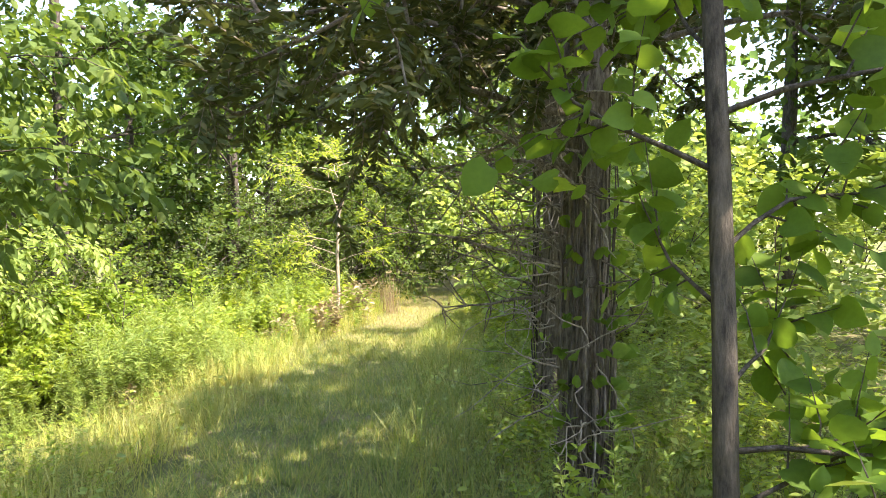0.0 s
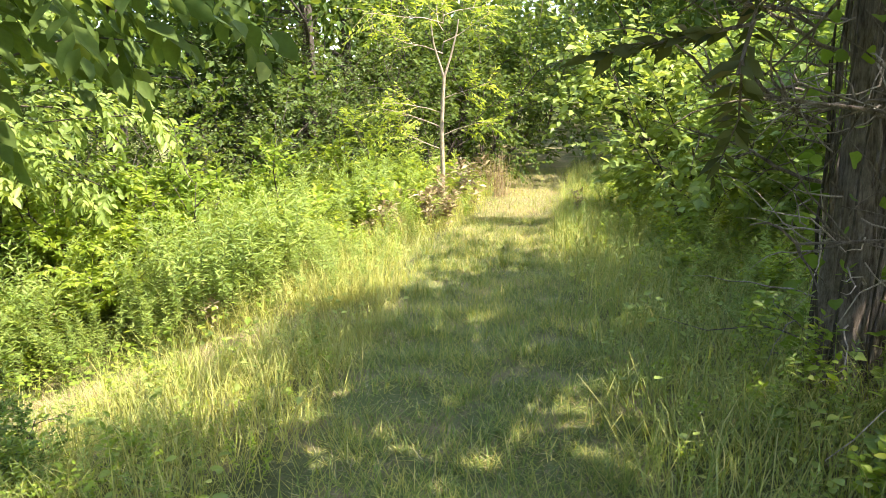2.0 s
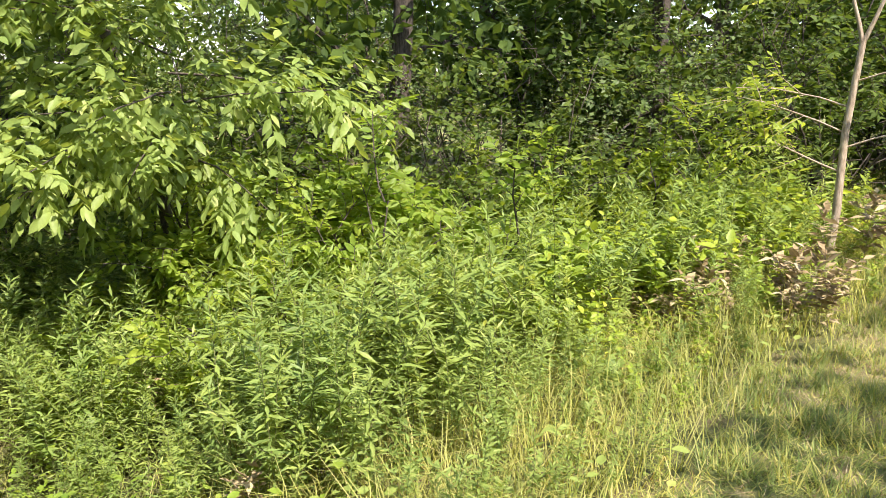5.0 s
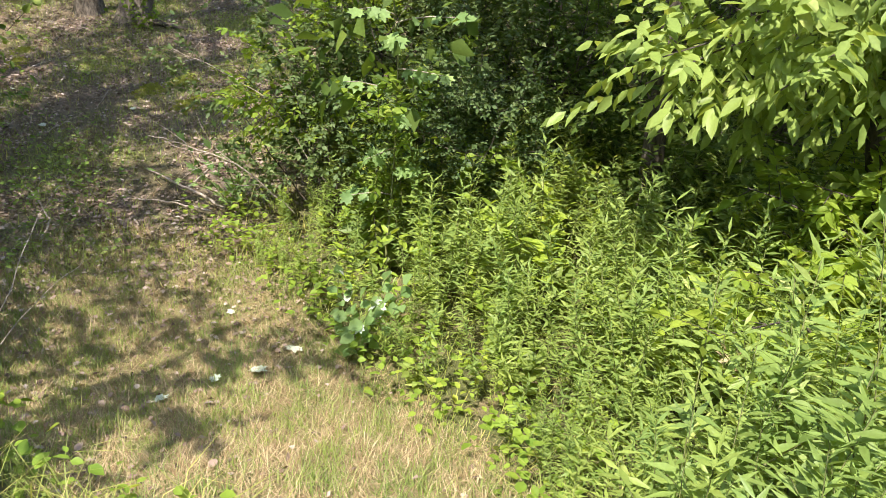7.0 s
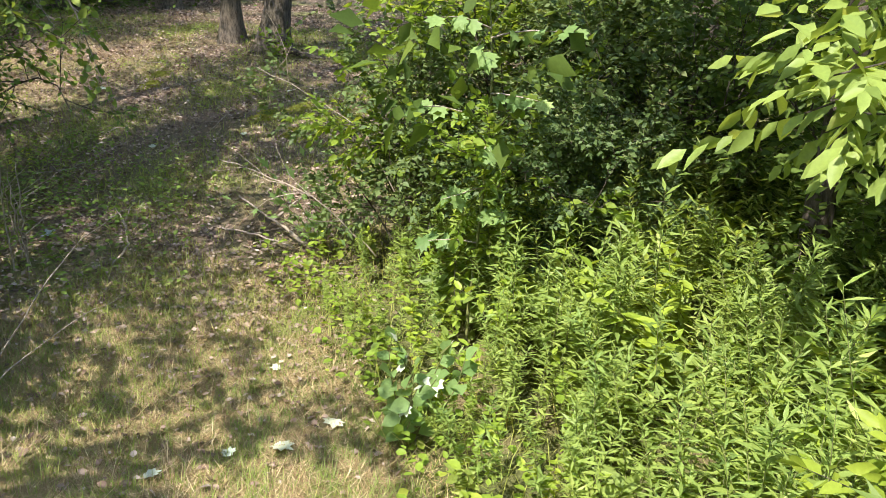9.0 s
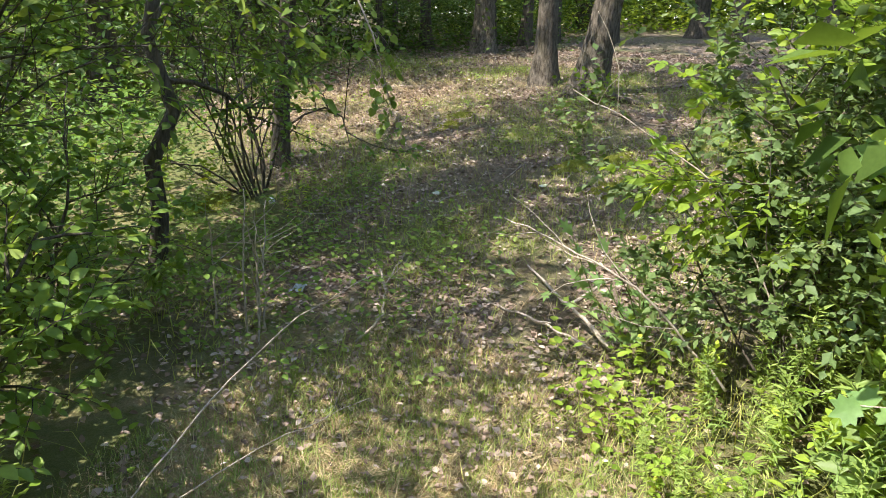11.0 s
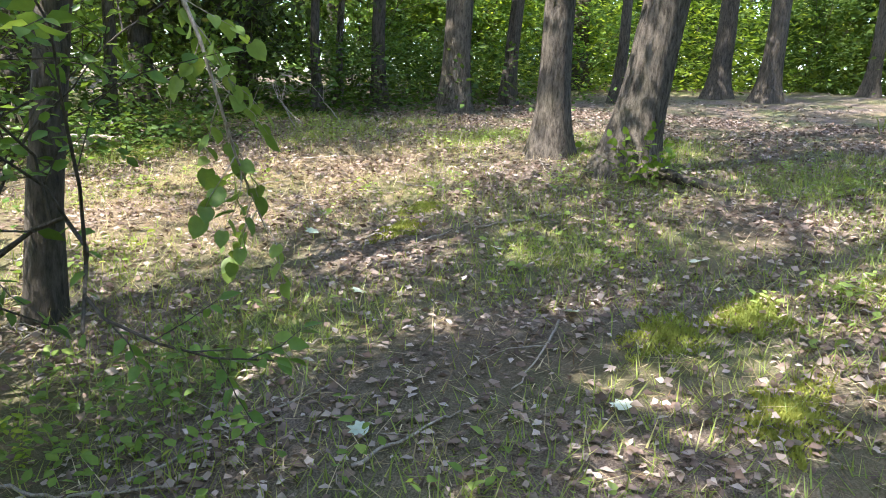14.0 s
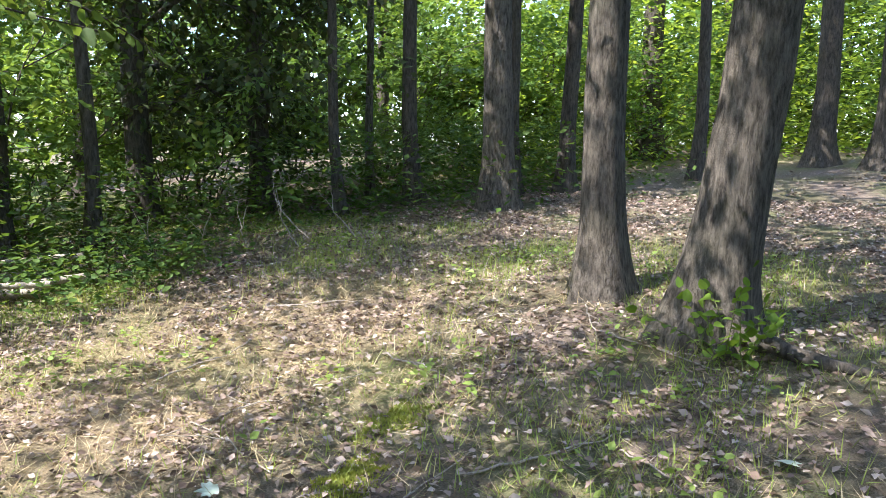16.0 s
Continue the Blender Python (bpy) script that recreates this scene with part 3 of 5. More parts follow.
silver = shrub("olive_shrub", (-6.3, 15.2), 3.6, 2.0, "large grey-green shrub with small silvery leaves", 52, M_SILVER, 11, 0.075, 5, 6, group="silvery shrubs")
copies(silver, [(-9.2, 15.6, 70, 1.1), (-3.9, 16.6, 160, 0.95), (-12.5, 17, 250, 1.2)])
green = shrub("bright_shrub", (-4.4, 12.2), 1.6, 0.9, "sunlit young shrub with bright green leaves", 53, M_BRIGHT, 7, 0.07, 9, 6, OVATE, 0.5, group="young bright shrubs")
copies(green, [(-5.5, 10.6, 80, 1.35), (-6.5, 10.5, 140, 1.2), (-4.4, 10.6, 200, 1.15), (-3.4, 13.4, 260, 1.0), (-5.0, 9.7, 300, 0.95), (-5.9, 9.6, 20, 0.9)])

forked = thing("forked_sapling", (-1.78, 12.6, ground_z(-1.78, 12.6)), "slender pale sapling forking into leafy twigs", "tree")
rng = np.random.default_rng(61)
b = Buf()
tube(b, [(0, 0, 0), (0.02, 0, 0.6), (0.0, 0, 1.2), (0.03, 0, 1.9)], [0.035, 0.032, 0.028, 0.024], 8)
part("trunk", b, M_PALEBARK, forked, "", True)
sp = Sprays()
for d, ln in [((-0.28, 0.05, 1), 0.75), ((0.3, -0.02, 1), 0.8)]:
    w = Buf()
    tube(w, bend((0.03, 0, 1.88), d, ln, 5, 0, 0.05, rng), np.linspace(0.02, 0.008, 6), 6)
    part("fork", w, M_PALEBARK, forked)
for z, a, ln in [(0.9, 180, 0.9), (1.1, 20, 0.8), (1.4, 170, 1.0), (1.6, -20, 0.7), (2.2, 175, 1.1), (2.35, 0, 0.9), (2.5, 120, 0.9), (2.6, -100, 0.9), (2.6, 200, 1.2), (2.7, 30, 0.8), (1.2, 210, 0.9)]:
    w = Buf()
    branch(w, sp, (0.02, 0, z), (math.cos(radians(a)), math.sin(radians(a)), 0.45), ln, 0.008, 1, rng, 10, 0.8, 0.05, 0.09, 13, 0.3, 0.45, 4)
    part("twig", w, M_PALEBARK, forked)
b = Buf()
sp.mesh_into(b, LANCE, 0.42)
part("foliage", b, M_BRIGHT, forked)

side_sapling = thing("trailside_sapling", (-3.05, 4.4, ground_z(-3.05, 4.4)), "thin brown sapling with hanging oval leaves over the weeds", "tree")
rng = np.random.default_rng(71)
b = Buf()
line = bend((0, 0, -0.05), (-0.04, 0.02, 1), 4.3, 8, 0, 0.05, rng)
tube(b, line, np.linspace(0.05, 0.02, 9), 8)
part("trunk", b, M_DARKBARK, side_sapling, "", True)
sp = Sprays()
for z, a, ln in [(1.75, 5, 1.1), (1.9, 60, 1.0), (2.1, -20, 1.2), (2.3, 25, 1.3), (2.5, 100, 1.0), (2.6, -50, 1.1), (2.8, 10, 1.3), (3.0, 45, 1.3), (3.1, -100, 1.2), (3.3, 160, 1.2), (3.5, -10, 1.2), (3.7, 80, 1.0),
                 (3.9, 220, 1.0), (2.9, 190, 1.2), (2.2, 140, 1.0)]:
    w = Buf()
    p = [np.interp(z, line[:, 2], line[:, c]) for c in range(3)]
    branch(w, sp, p, (math.cos(radians(a)), math.sin(radians(a)), 0.55), ln, 0.007, 1, rng, 12, 0.8, 0.12, 0.12, 10, 0.7, 0.36, 4, 0.15, 0.22)
    part("branch", w, M_DARKBARK, side_sapling)
b = Buf()
sp.mesh_into(b, OVATE, 0.55)
part("foliage", b, M_SHRUB, side_sapling)


# ---------------------------------------------------------------- along the trail, right
def cedar(at, r, tall, seed, label, branches):
    rng = np.random.default_rng(seed)
    t = thing("red_cedar", (at[0], at[1], ground_z(*at)), label, "tree", "cedars beside the trail")
    b = Buf()
    k = np.linspace(0, 1, 8)
    line, rad = trunk_shape(b, np.stack([0.03 * np.sin(5 * k + seed), 0.03 * np.cos(4 * k), k * tall], -1), r * (1 - 0.7 * k), 30, 0.16, 8, 1.5, seed, 6)
    part("trunk", b, M_CEDARBARK, t, "", True)
    for i in range(60):
        a, z, ln = rng.uniform(0, 6.28), rng.uniform(0.05, 2.4), rng.uniform(0.3, 0.9)
        rr = np.interp(z, line[:, 2], rad) * 1.08
        pts = [(rr * 1.02 * math.cos(a), rr * 1.02 * math.sin(a), z), (rr * 1.14 * math.cos(a + .05), rr * 1.14 * math.sin(a + .05), z + ln * 0.5),
               (rr * 1.0 * math.cos(a), rr * 1.0 * math.sin(a), z + ln)]
        w = Buf()
        tube(w, pts, [0.004, rng.uniform(0.008, 0.018), 0.005], 4)
        part("bark_strip", w, M_CEDARBARK, t)
    sp = Sprays()
    for z, a, ln, leafy in branches:
        w, twigs = Buf(), []
        base = np.array([np.interp(z, line[:, 2], line[:, c]) for c in range(3)])
        d = np.array([math.cos(radians(a)), math.sin(radians(a)), 0.12 if leafy else 0.2])
        if leafy:
            branch(w, sp, base, d, ln, 0.024, 2, rng, 8, 0.85, 0.012, 0.07, 36, 0.1, 0.38, 5, 0.15)
        else:
            pts = bend(base, d, ln, 6, 0.02, 0.16, rng)
            tube(w, pts, np.linspace(0.015, 0.004, 7), 5)
            for q in pts[2:]:
                for _ in range(3):
                    small = Buf()
                    twigs.append(small)
                    tube(small, bend(q, rng.normal(0, 1, 3) + d * 0.8, rng.uniform(0.15, 0.45), 4, 0.02, 0.25, rng), np.linspace(0.006, 0.0015, 5), 3)
        arm = part("limb" if leafy else "dead_branch", w, M_CEDARBARK, t)
        for small in twigs:
            part("twig", small, M_CEDARBARK, arm)
    for i in range(80):
        a, z = rng.uniform(1.8, 5.6), rng.uniform(0.15, 2.6)
        w = Buf()
        q = (r * math.cos(a), r * math.sin(a), z)
        pts = bend(q, (math.cos(a), math.sin(a), rng.normal(0.1, 0.4)), rng.uniform(0.25, 0.85), 6, 0.03, 0.34, rng)
        tube(w, pts, np.linspace(0.006, 0.0015, 7), 4)
        part("dead_twig", w, M_TWIG if i % 3 else M_CEDARBARK, t)
    vine = Sprays()
    for i in range(9):
        a = rng.uniform(2.0, 5.9)
        w = Buf()
        pts = np.array([(r * 1.12 * math.cos(a + 0.5 * k), r * 1.12 * math.sin(a + 0.5 * k), 0.1 + 2.2 * k) for k in np.linspace(0, 1, 9)])
        tube(w, pts + rng.normal(0, 0.01, pts.shape), np.linspace(0.009, 0.004, 9), 5)
        part("vine", w, M_DARKBARK, t)
        vine.along(pts + np.array([math.cos(a), math.sin(a), 0]) * 0.07, 13, 0.085, rng, 0.6, 0.2, 0.05, (math.cos(a), math.sin(a), 0))
    b = Buf()
    vine.mesh_into(b, HEART, 0.9)
    part("vine_leaves", b, M_VINE, t, "broad yellow-green vine leaves")
    b = Buf()
    sp.mesh_into(b, LANCE, 0.4)
    part("foliage", b, M_CEDAR, t)
    return t


up = [(2.2, 200, 2.0, 1), (2.35, 225, 2.0, 1), (2.45, 185, 2.2, 1), (2.6, 250, 2.0, 1), (2.8, 205, 2.3, 1), (3.0, 170, 1.6, 1), (3.1, 230, 2.0, 1), (3.3, 90, 1.3, 1), (3.5, 190, 1.9, 1), (3.7, 300, 1.6, 1), (3.9, 30, 1.5, 1),
      (4.0, 150, 1.1, 1), (4.1, 230, 1.1, 1), (2.5, 330, 1.6, 1), (2.8, 60, 1.4, 1)]
dead = [(1.1, 150, 0.9, 0), (1.35, 175, 1.2, 0), (1.5, 120, 1.0, 0), (1.75, 200, 1.0, 0), (1.9, 160, 1.2, 0), (2.0, 230, 0.9, 0), (2.15, 140, 1.3, 0), (2.2, 100, 1.1, 0), (1.7, 260, 0.8, 0)]
cedar((0.80, 4.2), 0.145, 4.5, 81, "shaggy red cedar with peeling bark and dead lower branches", up + dead)
cedar((0.92, 6.15), 0.165, 4.5, 82, "dark cedar trunk hung with dead twigs beside the trail", [(z + 0.5, a, l * 0.7, k) for z, a, l, k in up[2:]] + dead[:5])

near_sapling = thing("vine_sapling", (0.69, 1.80, ground_z(0.69, 1.8)), "thin dark sapling wrapped in broad sunlit leaves", "tree")
rng = np.random.default_rng(91)
b = Buf()
line = bend((0, 0, -0.05), (0.02, 0.03, 1), 3.6, 8, 0, 0.025, rng)
tube(b, line, np.linspace(0.036, 0.022, 9), 9)
part("trunk", b, M_DARKBARK, near_sapling, "", True)
sp = Sprays()
for z, a, ln in [(0.5, 20, 0.5), (0.7, -60, 0.45), (0.85, 10, 0.5), (1.0, -30, 0.5), (1.15, 60, 0.6), (1.35, 100, 0.6), (1.5, 30, 0.6), (1.7, 160, 0.55), (1.85, -20, 0.7), (2.0, 120, 0.7), (2.1, 60, 0.8), (2.2, 190, 0.7),
                 (2.35, 0, 0.8), (2.5, 150, 0.8), (2.7, 90, 0.8), (2.9, -60, 0.8), (3.1, 40, 0.8), (3.3, 200, 0.8)]:
    w = Buf()
    p = [np.interp(z, line[:, 2], line[:, c]) for c in range(3)]
    branch(w, sp, p, (math.cos(radians(a)), math.sin(radians(a)), 0.5), ln, 0.009, 1, rng, 7, 0.8, 0.05, 0.095, 6, 0.5, 0.5, 4)
    part("branch", w, M_DARKBARK, near_sapling)
b = Buf()
sp.mesh_into(b, HEART, 0.9)
part("foliage", b, M_VINE, near_sapling)

right_bush = shrub("trailside_bush", (1.4, 11.0), 2.5, 1.3, "leafy green bush leaning over the trail's edge", 101, M_WEED, 11, 0.10, 7, 6, LANCE, 0.6, group="bushes right of the trail")
copies(right_bush, [(2.4, 9.5, 70, 1.0), (3.9, 13.8, 300, 0.9), (4.6, 11, 40, 1.2), (5.0, 16.0, 90, 1.2)])
far_bush = shrub("far_bush", (-1.9, 19.2), 3.4, 1.9, "tall green bush beside the far trail", 102, M_SHRUB, 10, 0.125, 8, 5, group="bushes along the far trail")
copies(far_bush, [(2.7, 17.3, 250, 0.8), (3.3, 20.6, 300, 1.0), (4.3, 18.6, 50, 1.15), (6.4, 21.5, 100, 1.3), (-2.6, 23, 160, 1.2), (-6.5, 20, 210, 1.3), (-10.5, 21, 260, 1.4), (9.0, 17.0, 20, 1.3), (-15, 20, 80, 1.4), (-18, 15, 120, 1.3)])
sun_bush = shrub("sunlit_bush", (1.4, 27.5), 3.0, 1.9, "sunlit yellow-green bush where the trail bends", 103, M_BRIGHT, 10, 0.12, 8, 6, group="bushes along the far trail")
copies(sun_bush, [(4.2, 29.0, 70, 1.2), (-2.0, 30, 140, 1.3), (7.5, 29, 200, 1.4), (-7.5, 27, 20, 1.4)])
# The two 6.8 m trees are added off to the right to shade the trail.
for i, (x, y, hh, lab) in enumerate([(3.6, 16.6, 8, "tall broadleaf tree shading the far trail"), (5.2, 21.5, 9, "tall broadleaf tree over the far trail"), (-3.4, 21, 7, "broadleaf tree behind the shrubs"), (9.5, 8.0, 6, "broadleaf tree beyond the sunny field edge"),
                                     (10.5, 3.0, 6, "broadleaf tree beyond the sunny field edge"), (6, -3, 7, "broadleaf tree beside the trail"), (-5.0, -5.0, 7, "broadleaf tree south of the weeds"), (-8.0, 19.0, 8, "broadleaf tree behind the silvery shrubs"), (-12.5, 18.5, 9, "broadleaf tree behind the silvery shrubs"), (-4.6, 19.8, 8, "broadleaf tree behind the silvery shrubs"), (-16, 12, 9, "broadleaf tree behind the thicket"), (-12.6, 11.2, 8, "broadleaf tree behind the thicket"), (7.2, 11.5, 8, "broadleaf tree behind the bushes beside the trail"), (6.1, 13.2, 7.5, "broadleaf tree behind the bushes beside the trail"), (-7.2, 14.0, 9, "broadleaf tree rising behind the thicket"), (-4.8, 17.0, 8.5, "broadleaf tree rising behind the silvery shrubs"), (4.2, 2.7, 6.8, "broadleaf tree added to shade the trail"), (4.4, 6.2, 6.8, "broadleaf tree added to shade the trail"), (2.4, 20.5, 7, "broadleaf tree over the far trail"), (1.6, 31.5, 9, "broadleaf tree where the trail bends"), (5.0, 33, 9, "broadleaf tree where the trail bends"), (-2.5, 33, 9, "broadleaf tree where the trail bends"), (-30, -4, 9, "sunlit broadleaf tree beyond the grove"), (-31, 2, 9, "sunlit broadleaf tree beyond the grove"), (-30, 8, 9, "sunlit broadleaf tree beyond the grove"), (-23, -10, 9, "sunlit broadleaf tree beyond the grove"), (-15.5, -10, 9, "sunlit broadleaf tree beyond the grove"), (-9.5, -10.5, 8, "sunlit broadleaf tree beyond the grove")]):
    big_tree("broadleaf_tree", (x, y), (0, 0.01), 0.17, hh, lab, 110 + i, M_DARKBARK, 3.3 if hh == 6.8 else 1.7, 2.4 if hh == 6.8 else 2.2, 120 if hh == 6.8 else 70, 0.19, limbs=10, group="trees beside the trail", per=60, puff=0.6)


# ---------------------------------------------------------------- beside the side path
maple = thing("maple_sapling", (-7.1, 6.85, ground_z(-7.1, 6.85)), "young maple with pale lobed leaves among the weeds", "tree")
rng = np.random.default_rng(121)
b = Buf()
line = bend((0, 0, -0.05), (0.05, 0.02, 1), 2.5, 7, 0, 0.05, rng)
tube(b, line, np.linspace(0.011, 0.004, 8), 6)
part("trunk", b, M_STEM, maple, "", True)
sp = Sprays()
for z, a, ln in [(0.7, -60, 0.3), (0.9, 40, 0.35), (1.05, -20, 0.4), (1.3, 10, 0.45), (1.45, -70, 0.4), (1.6, 30, 0.5), (1.75, -10, 0.55), (1.9, 60, 0.5), (1.95, -40, 0.5), (2.1, 10, 0.5), (2.3, 80, 0.4), (2.4, -60, 0.4)]:
    w = Buf()
    p = [np.interp(z, line[:, 2], line[:, c]) for c in range(3)]
    pts = bend(p, (math.cos(radians(a)), math.sin(radians(a)), 0.35), ln, 4, 0.05, 0.1, rng)
    tube(w, pts, np.linspace(0.006, 0.002, 5), 4)
    part("twig", w, M_TWIG, maple)
    sp.along(pts, 6, 0.105, rng, 0.7, 0.45, 0.3, (1.0, 0.1, 0))
b = Buf()
sp.mesh_into(b, MAPLE, 1.0)
part("foliage", b, M_MAPLE, maple)

rose = shrub("rose_shrub", (-8.2, 6.2), 1.9, 0.7, "tangled shrub of small grey-green leaves beside the path", 122, M_SILVER, 13, 0.045, 9, 6, LANCE, 0.65, stem_r=0.007, group="tangled path shrubs")
copies(rose, [(-8.9, 7.4, 100, 1.15), (-7.9, 7.25, 200, 0.85)])
vine_bush = shrub("leafy_shrub", (-8.6, 6.7), 2.5, 0.8, "upright shrub with yellow-green leaves catching the sun", 123, M_BRIGHT, 8, 0.06, 8, 6, OVATE, 0.6, stem_r=0.01)
dark_bush = shrub("shaded_shrub", (-9.6, 7.6), 2.3, 1.2, "dark shaded shrub behind the weed bank", 124, M_SHRUB, 10, 0.07, 8, 6)
path_bush = shrub("path_bush", (-5.15, 3.95), 1.5, 0.95, "shaded leafy bush beside the side path", 125, M_ELM, 8, 0.055, 6, 5, OVATE, 0.62, group="bushes south of the side path")
copies(path_bush, [(-4.4, 3.3, 80, 1.1), (-6.2, 2.7, 160, 0.9), (-3.35, 5.25, 250, 0.42)])
shrub("tall_bush", (-5.4, 2.5), 4.6, 0.7, "tall leafy bush shading the side path", 226, M_SHRUB, 13, 0.055, 8, 6, OVATE, 0.62)

# multi-stemmed shrub, leaning trunk and sapling at the mouth of the grove
many = shrub("multi_stem_shrub", (-8.9, 1.25), 2.4, 1.0, "bare-stemmed shrub with many dark leaning stems", 131, M_ELM, 16, 0.05, 5, 4, OVATE, 0.6, stem_r=0.012, low=0.4, lean=(0.4, -0.4), wander=0.24)
leaner = thing("crooked_tree", (-7.35, 2.05, ground_z(-7.35, 2.05)), "crooked dark trunk with leafy branches beside the shrub", "tree")
rng = np.random.default_rng(132)
b = Buf()
line = np.array([(0, 0, -0.05), (-0.02, 0.06, 0.4), (0.06, 0.12, 0.8), (-0.05, 0.25, 1.15), (0.08, 0.2, 1.6), (-0.05, 0.22, 2.2), (-0.25, 0.25, 3.0), (-0.3, 0.3, 3.8)])
tube(b, line, [0.075, 0.06, 0.056, 0.052, 0.046, 0.04, 0.032, 0.02], 10)
part("trunk", b, M_DARKBARK, leaner, "", True)
sp = Sprays()
for z, a, ln in [(1.35, 205, 1.5), (1.7, 235, 1.5), (2.0, 180, 1.6), (2.0, 260, 1.3), (2.2, 210, 1.6), (2.4, 170, 0.9), (2.6, 240, 1.5), (2.8, 190, 1.5), (3.0, 120, 0.8), (3.2, 300, 1.3), (3.5, 210, 1.4)]:
    w = Buf()
    p = [np.interp(z, line[:, 2], line[:, c]) for c in range(3)]
    branch(w, sp, p, (math.cos(radians(a)), math.sin(radians(a)), 0.15), ln, 0.022, 1, rng, 12, 0.8, 0.03, 0.075, 11, 0.3, 0.45, 5, 0.35)
    part("branch", w, M_DARKBARK, leaner)
b = Buf()
sp.mesh_into(b, OVATE, 0.6)
part("foliage", b, M_SHRUB, leaner)

birch = thing("slim_tree", (-9.55, 0.85, ground_z(-9.55, 0.85)), "slim dark trunk with a hanging branch of rounded leaves", "tree")
rng = np.random.default_rng(133)
b = Buf()
line = bend((0, 0, -0.05), (0.0, 0.0, 1), 10.5, 16, 0, 0.03, rng)
trunk_shape(b, line, np.linspace(0.085, 0.03, 17), 22, 0.13, 9, 1.5, 3, 4)
part("trunk", b, M_DARKBARK, birch, "", True)
sp = Sprays()
hang = np.array([(0.02, 0.05, 2.1), (0.1, 0.7, 2.0), (0.15, 1.15, 1.75), (0.12, 1.38, 1.35), (0.0, 1.42, 0.95), (-0.22, 1.35, 0.62)])
w = Buf()
tube(w, hang, np.linspace(0.014, 0.003, 6), 5)
droop = part("hanging_branch", w, M_TWIG, birch)
for k in range(2, 6):
    for j in range(6):
        w = Buf()
        q = hang[k - 1] + (hang[k] - hang[k - 1]) * (j / 6)
        pts = bend(q, (rng.normal(0, 0.6), rng.normal(0, 0.6), -0.5), 0.27, 3, 0.1, 0.15, rng)
        tube(w, pts, np.linspace(0.003, 0.001, 4), 3)
        part("twig", w, M_TWIG, droop)
        sp.along(pts, 5, 0.072, rng, 0.5, 0.5, 0.4)
b = Buf()
sp.mesh_into(b, HEART, 0.85)
part("leaves", b, M_WEED, droop)
sp = Sprays()
for z, a, ln in [(2.1, 200, 1.3), (2.4, 130, 1.4), (2.6, 260, 1.4), (2.9, 60, 1.5), (3.1, 180, 1.6), (3.4, 300, 1.6), (3.6, 110, 1.5), (3.9, 20, 1.5), (4.2, 220, 1.4), (4.5, 330, 1.2), (4.8, 90, 1.1)]:
    w = Buf()
    p = [np.interp(z, line[:, 2], line[:, c]) for c in range(3)]
    branch(w, sp, p, (math.cos(radians(a)), math.sin(radians(a)), 0.3), ln, 0.018, 1, rng, 10, 0.8, 0.03, 0.09, 10, 0.4, 0.45, 5, 0.3)
    part("branch", w, M_DARKBARK, birch)
# Upper crown above the view, added to cast dappled shade on the grove floor.
for i in range(10):
    w = Buf()
    z = 4.8 + 0.55 * i
    p = np.array([np.interp(z, line[:, 2], line[:, c]) for c in range(3)])
    a = 2.4 * i
    pts = bend(p, (math.cos(a), math.sin(a), 0.3), rng.uniform(2.2, 3.6), 5, 0.02, 0.15, rng)
    tube(w, pts, np.linspace(0.025, 0.006, 6), 5)
    part("limb", w, M_DARKBARK, birch)
    for _ in range(8):
        cloud(sp, rng, pts[rng.integers(1, 6)] + rng.normal(0, 0.55, 3), 0.45, 30, 0.14)
b = Buf()
sp.mesh_into(b, OVATE, 0.6)
part("foliage", b, M_SHRUB, birch)

oakling = thing("oak_seedling", (-8.15, 5.45, ground_z(-8.15, 5.45)), "knee-high seedling with pale lobed leaves beside the path", "seedling")
rng = np.random.default_rng(134)
sp = Sprays()
for i in range(11):
    w = Buf()
    pts = bend((0, 0, -0.03), (rng.normal(0, 0.4), rng.normal(0, 0.4), 1), rng.uniform(0.5, 0.95), 5, 0.0, 0.12, rng)
    tube(w, pts, np.linspace(0.006, 0.002, 6), 4)
    part("stem", w, M_STEM, oakling)
    sp.along(pts, 11, 0.125, rng, 0.3, 0.8, 0.3, (0.8, 0.2, 0))
b = Buf()
sp.mesh_into(b, OAKLEAF, 0.85)
part("foliage", b, M_MAPLE, oakling)


# ---------------------------------------------------------------- weeds
def weed_parts(seed, H, count, L, ratio, outline=LANCE, shoots=0):
    rng = np.random.default_rng(seed)
    stem, leaf = Buf(), Buf()
    rods = [(np.zeros(3), np.array([rng.normal(0, 0.06), rng.normal(0, 0.06), 1]), H, count)]
    for i in range(shoots):
        a = rng.uniform(0, 6.28)
        rods.append((np.array([0, 0, H * rng.uniform(0.25, 0.7)]), np.array([math.cos(a) * 0.7, math.sin(a) * 0.7, 0.8]), H * rng.uniform(0.25, 0.45), count // 3))
    for p, d, ln, n in rods:
        pts = bend(p, d, ln, 3, 0.0, 0.06, rng)
        tube(stem, pts, np.linspace(0.0035, 0.0012, 4), 3)
        k = np.linspace(0.12, 1.0, n)
        pos = np.stack([np.interp(k, np.linspace(0, 1, 4), pts[:, c]) for c in range(3)], -1)
        a = np.arange(n) * 2.4 + rng.normal(0, 0.3, n)
        out = np.stack([np.cos(a), np.sin(a), 0.02 + 0.6 * k ** 3 + rng.normal(0, 0.3, n)], -1)
        l = L * (0.55 + 0.75 * np.sin(np.clip(k, 0, 1) * 2.6)) * rng.uniform(0.75, 1.2, n)
        leaves(leaf, outline, pos, out, np.array([0, 0, 1.0]) + rng.normal(0, 0.3, (n, 3)), l, l * ratio)
    return stem, leaf


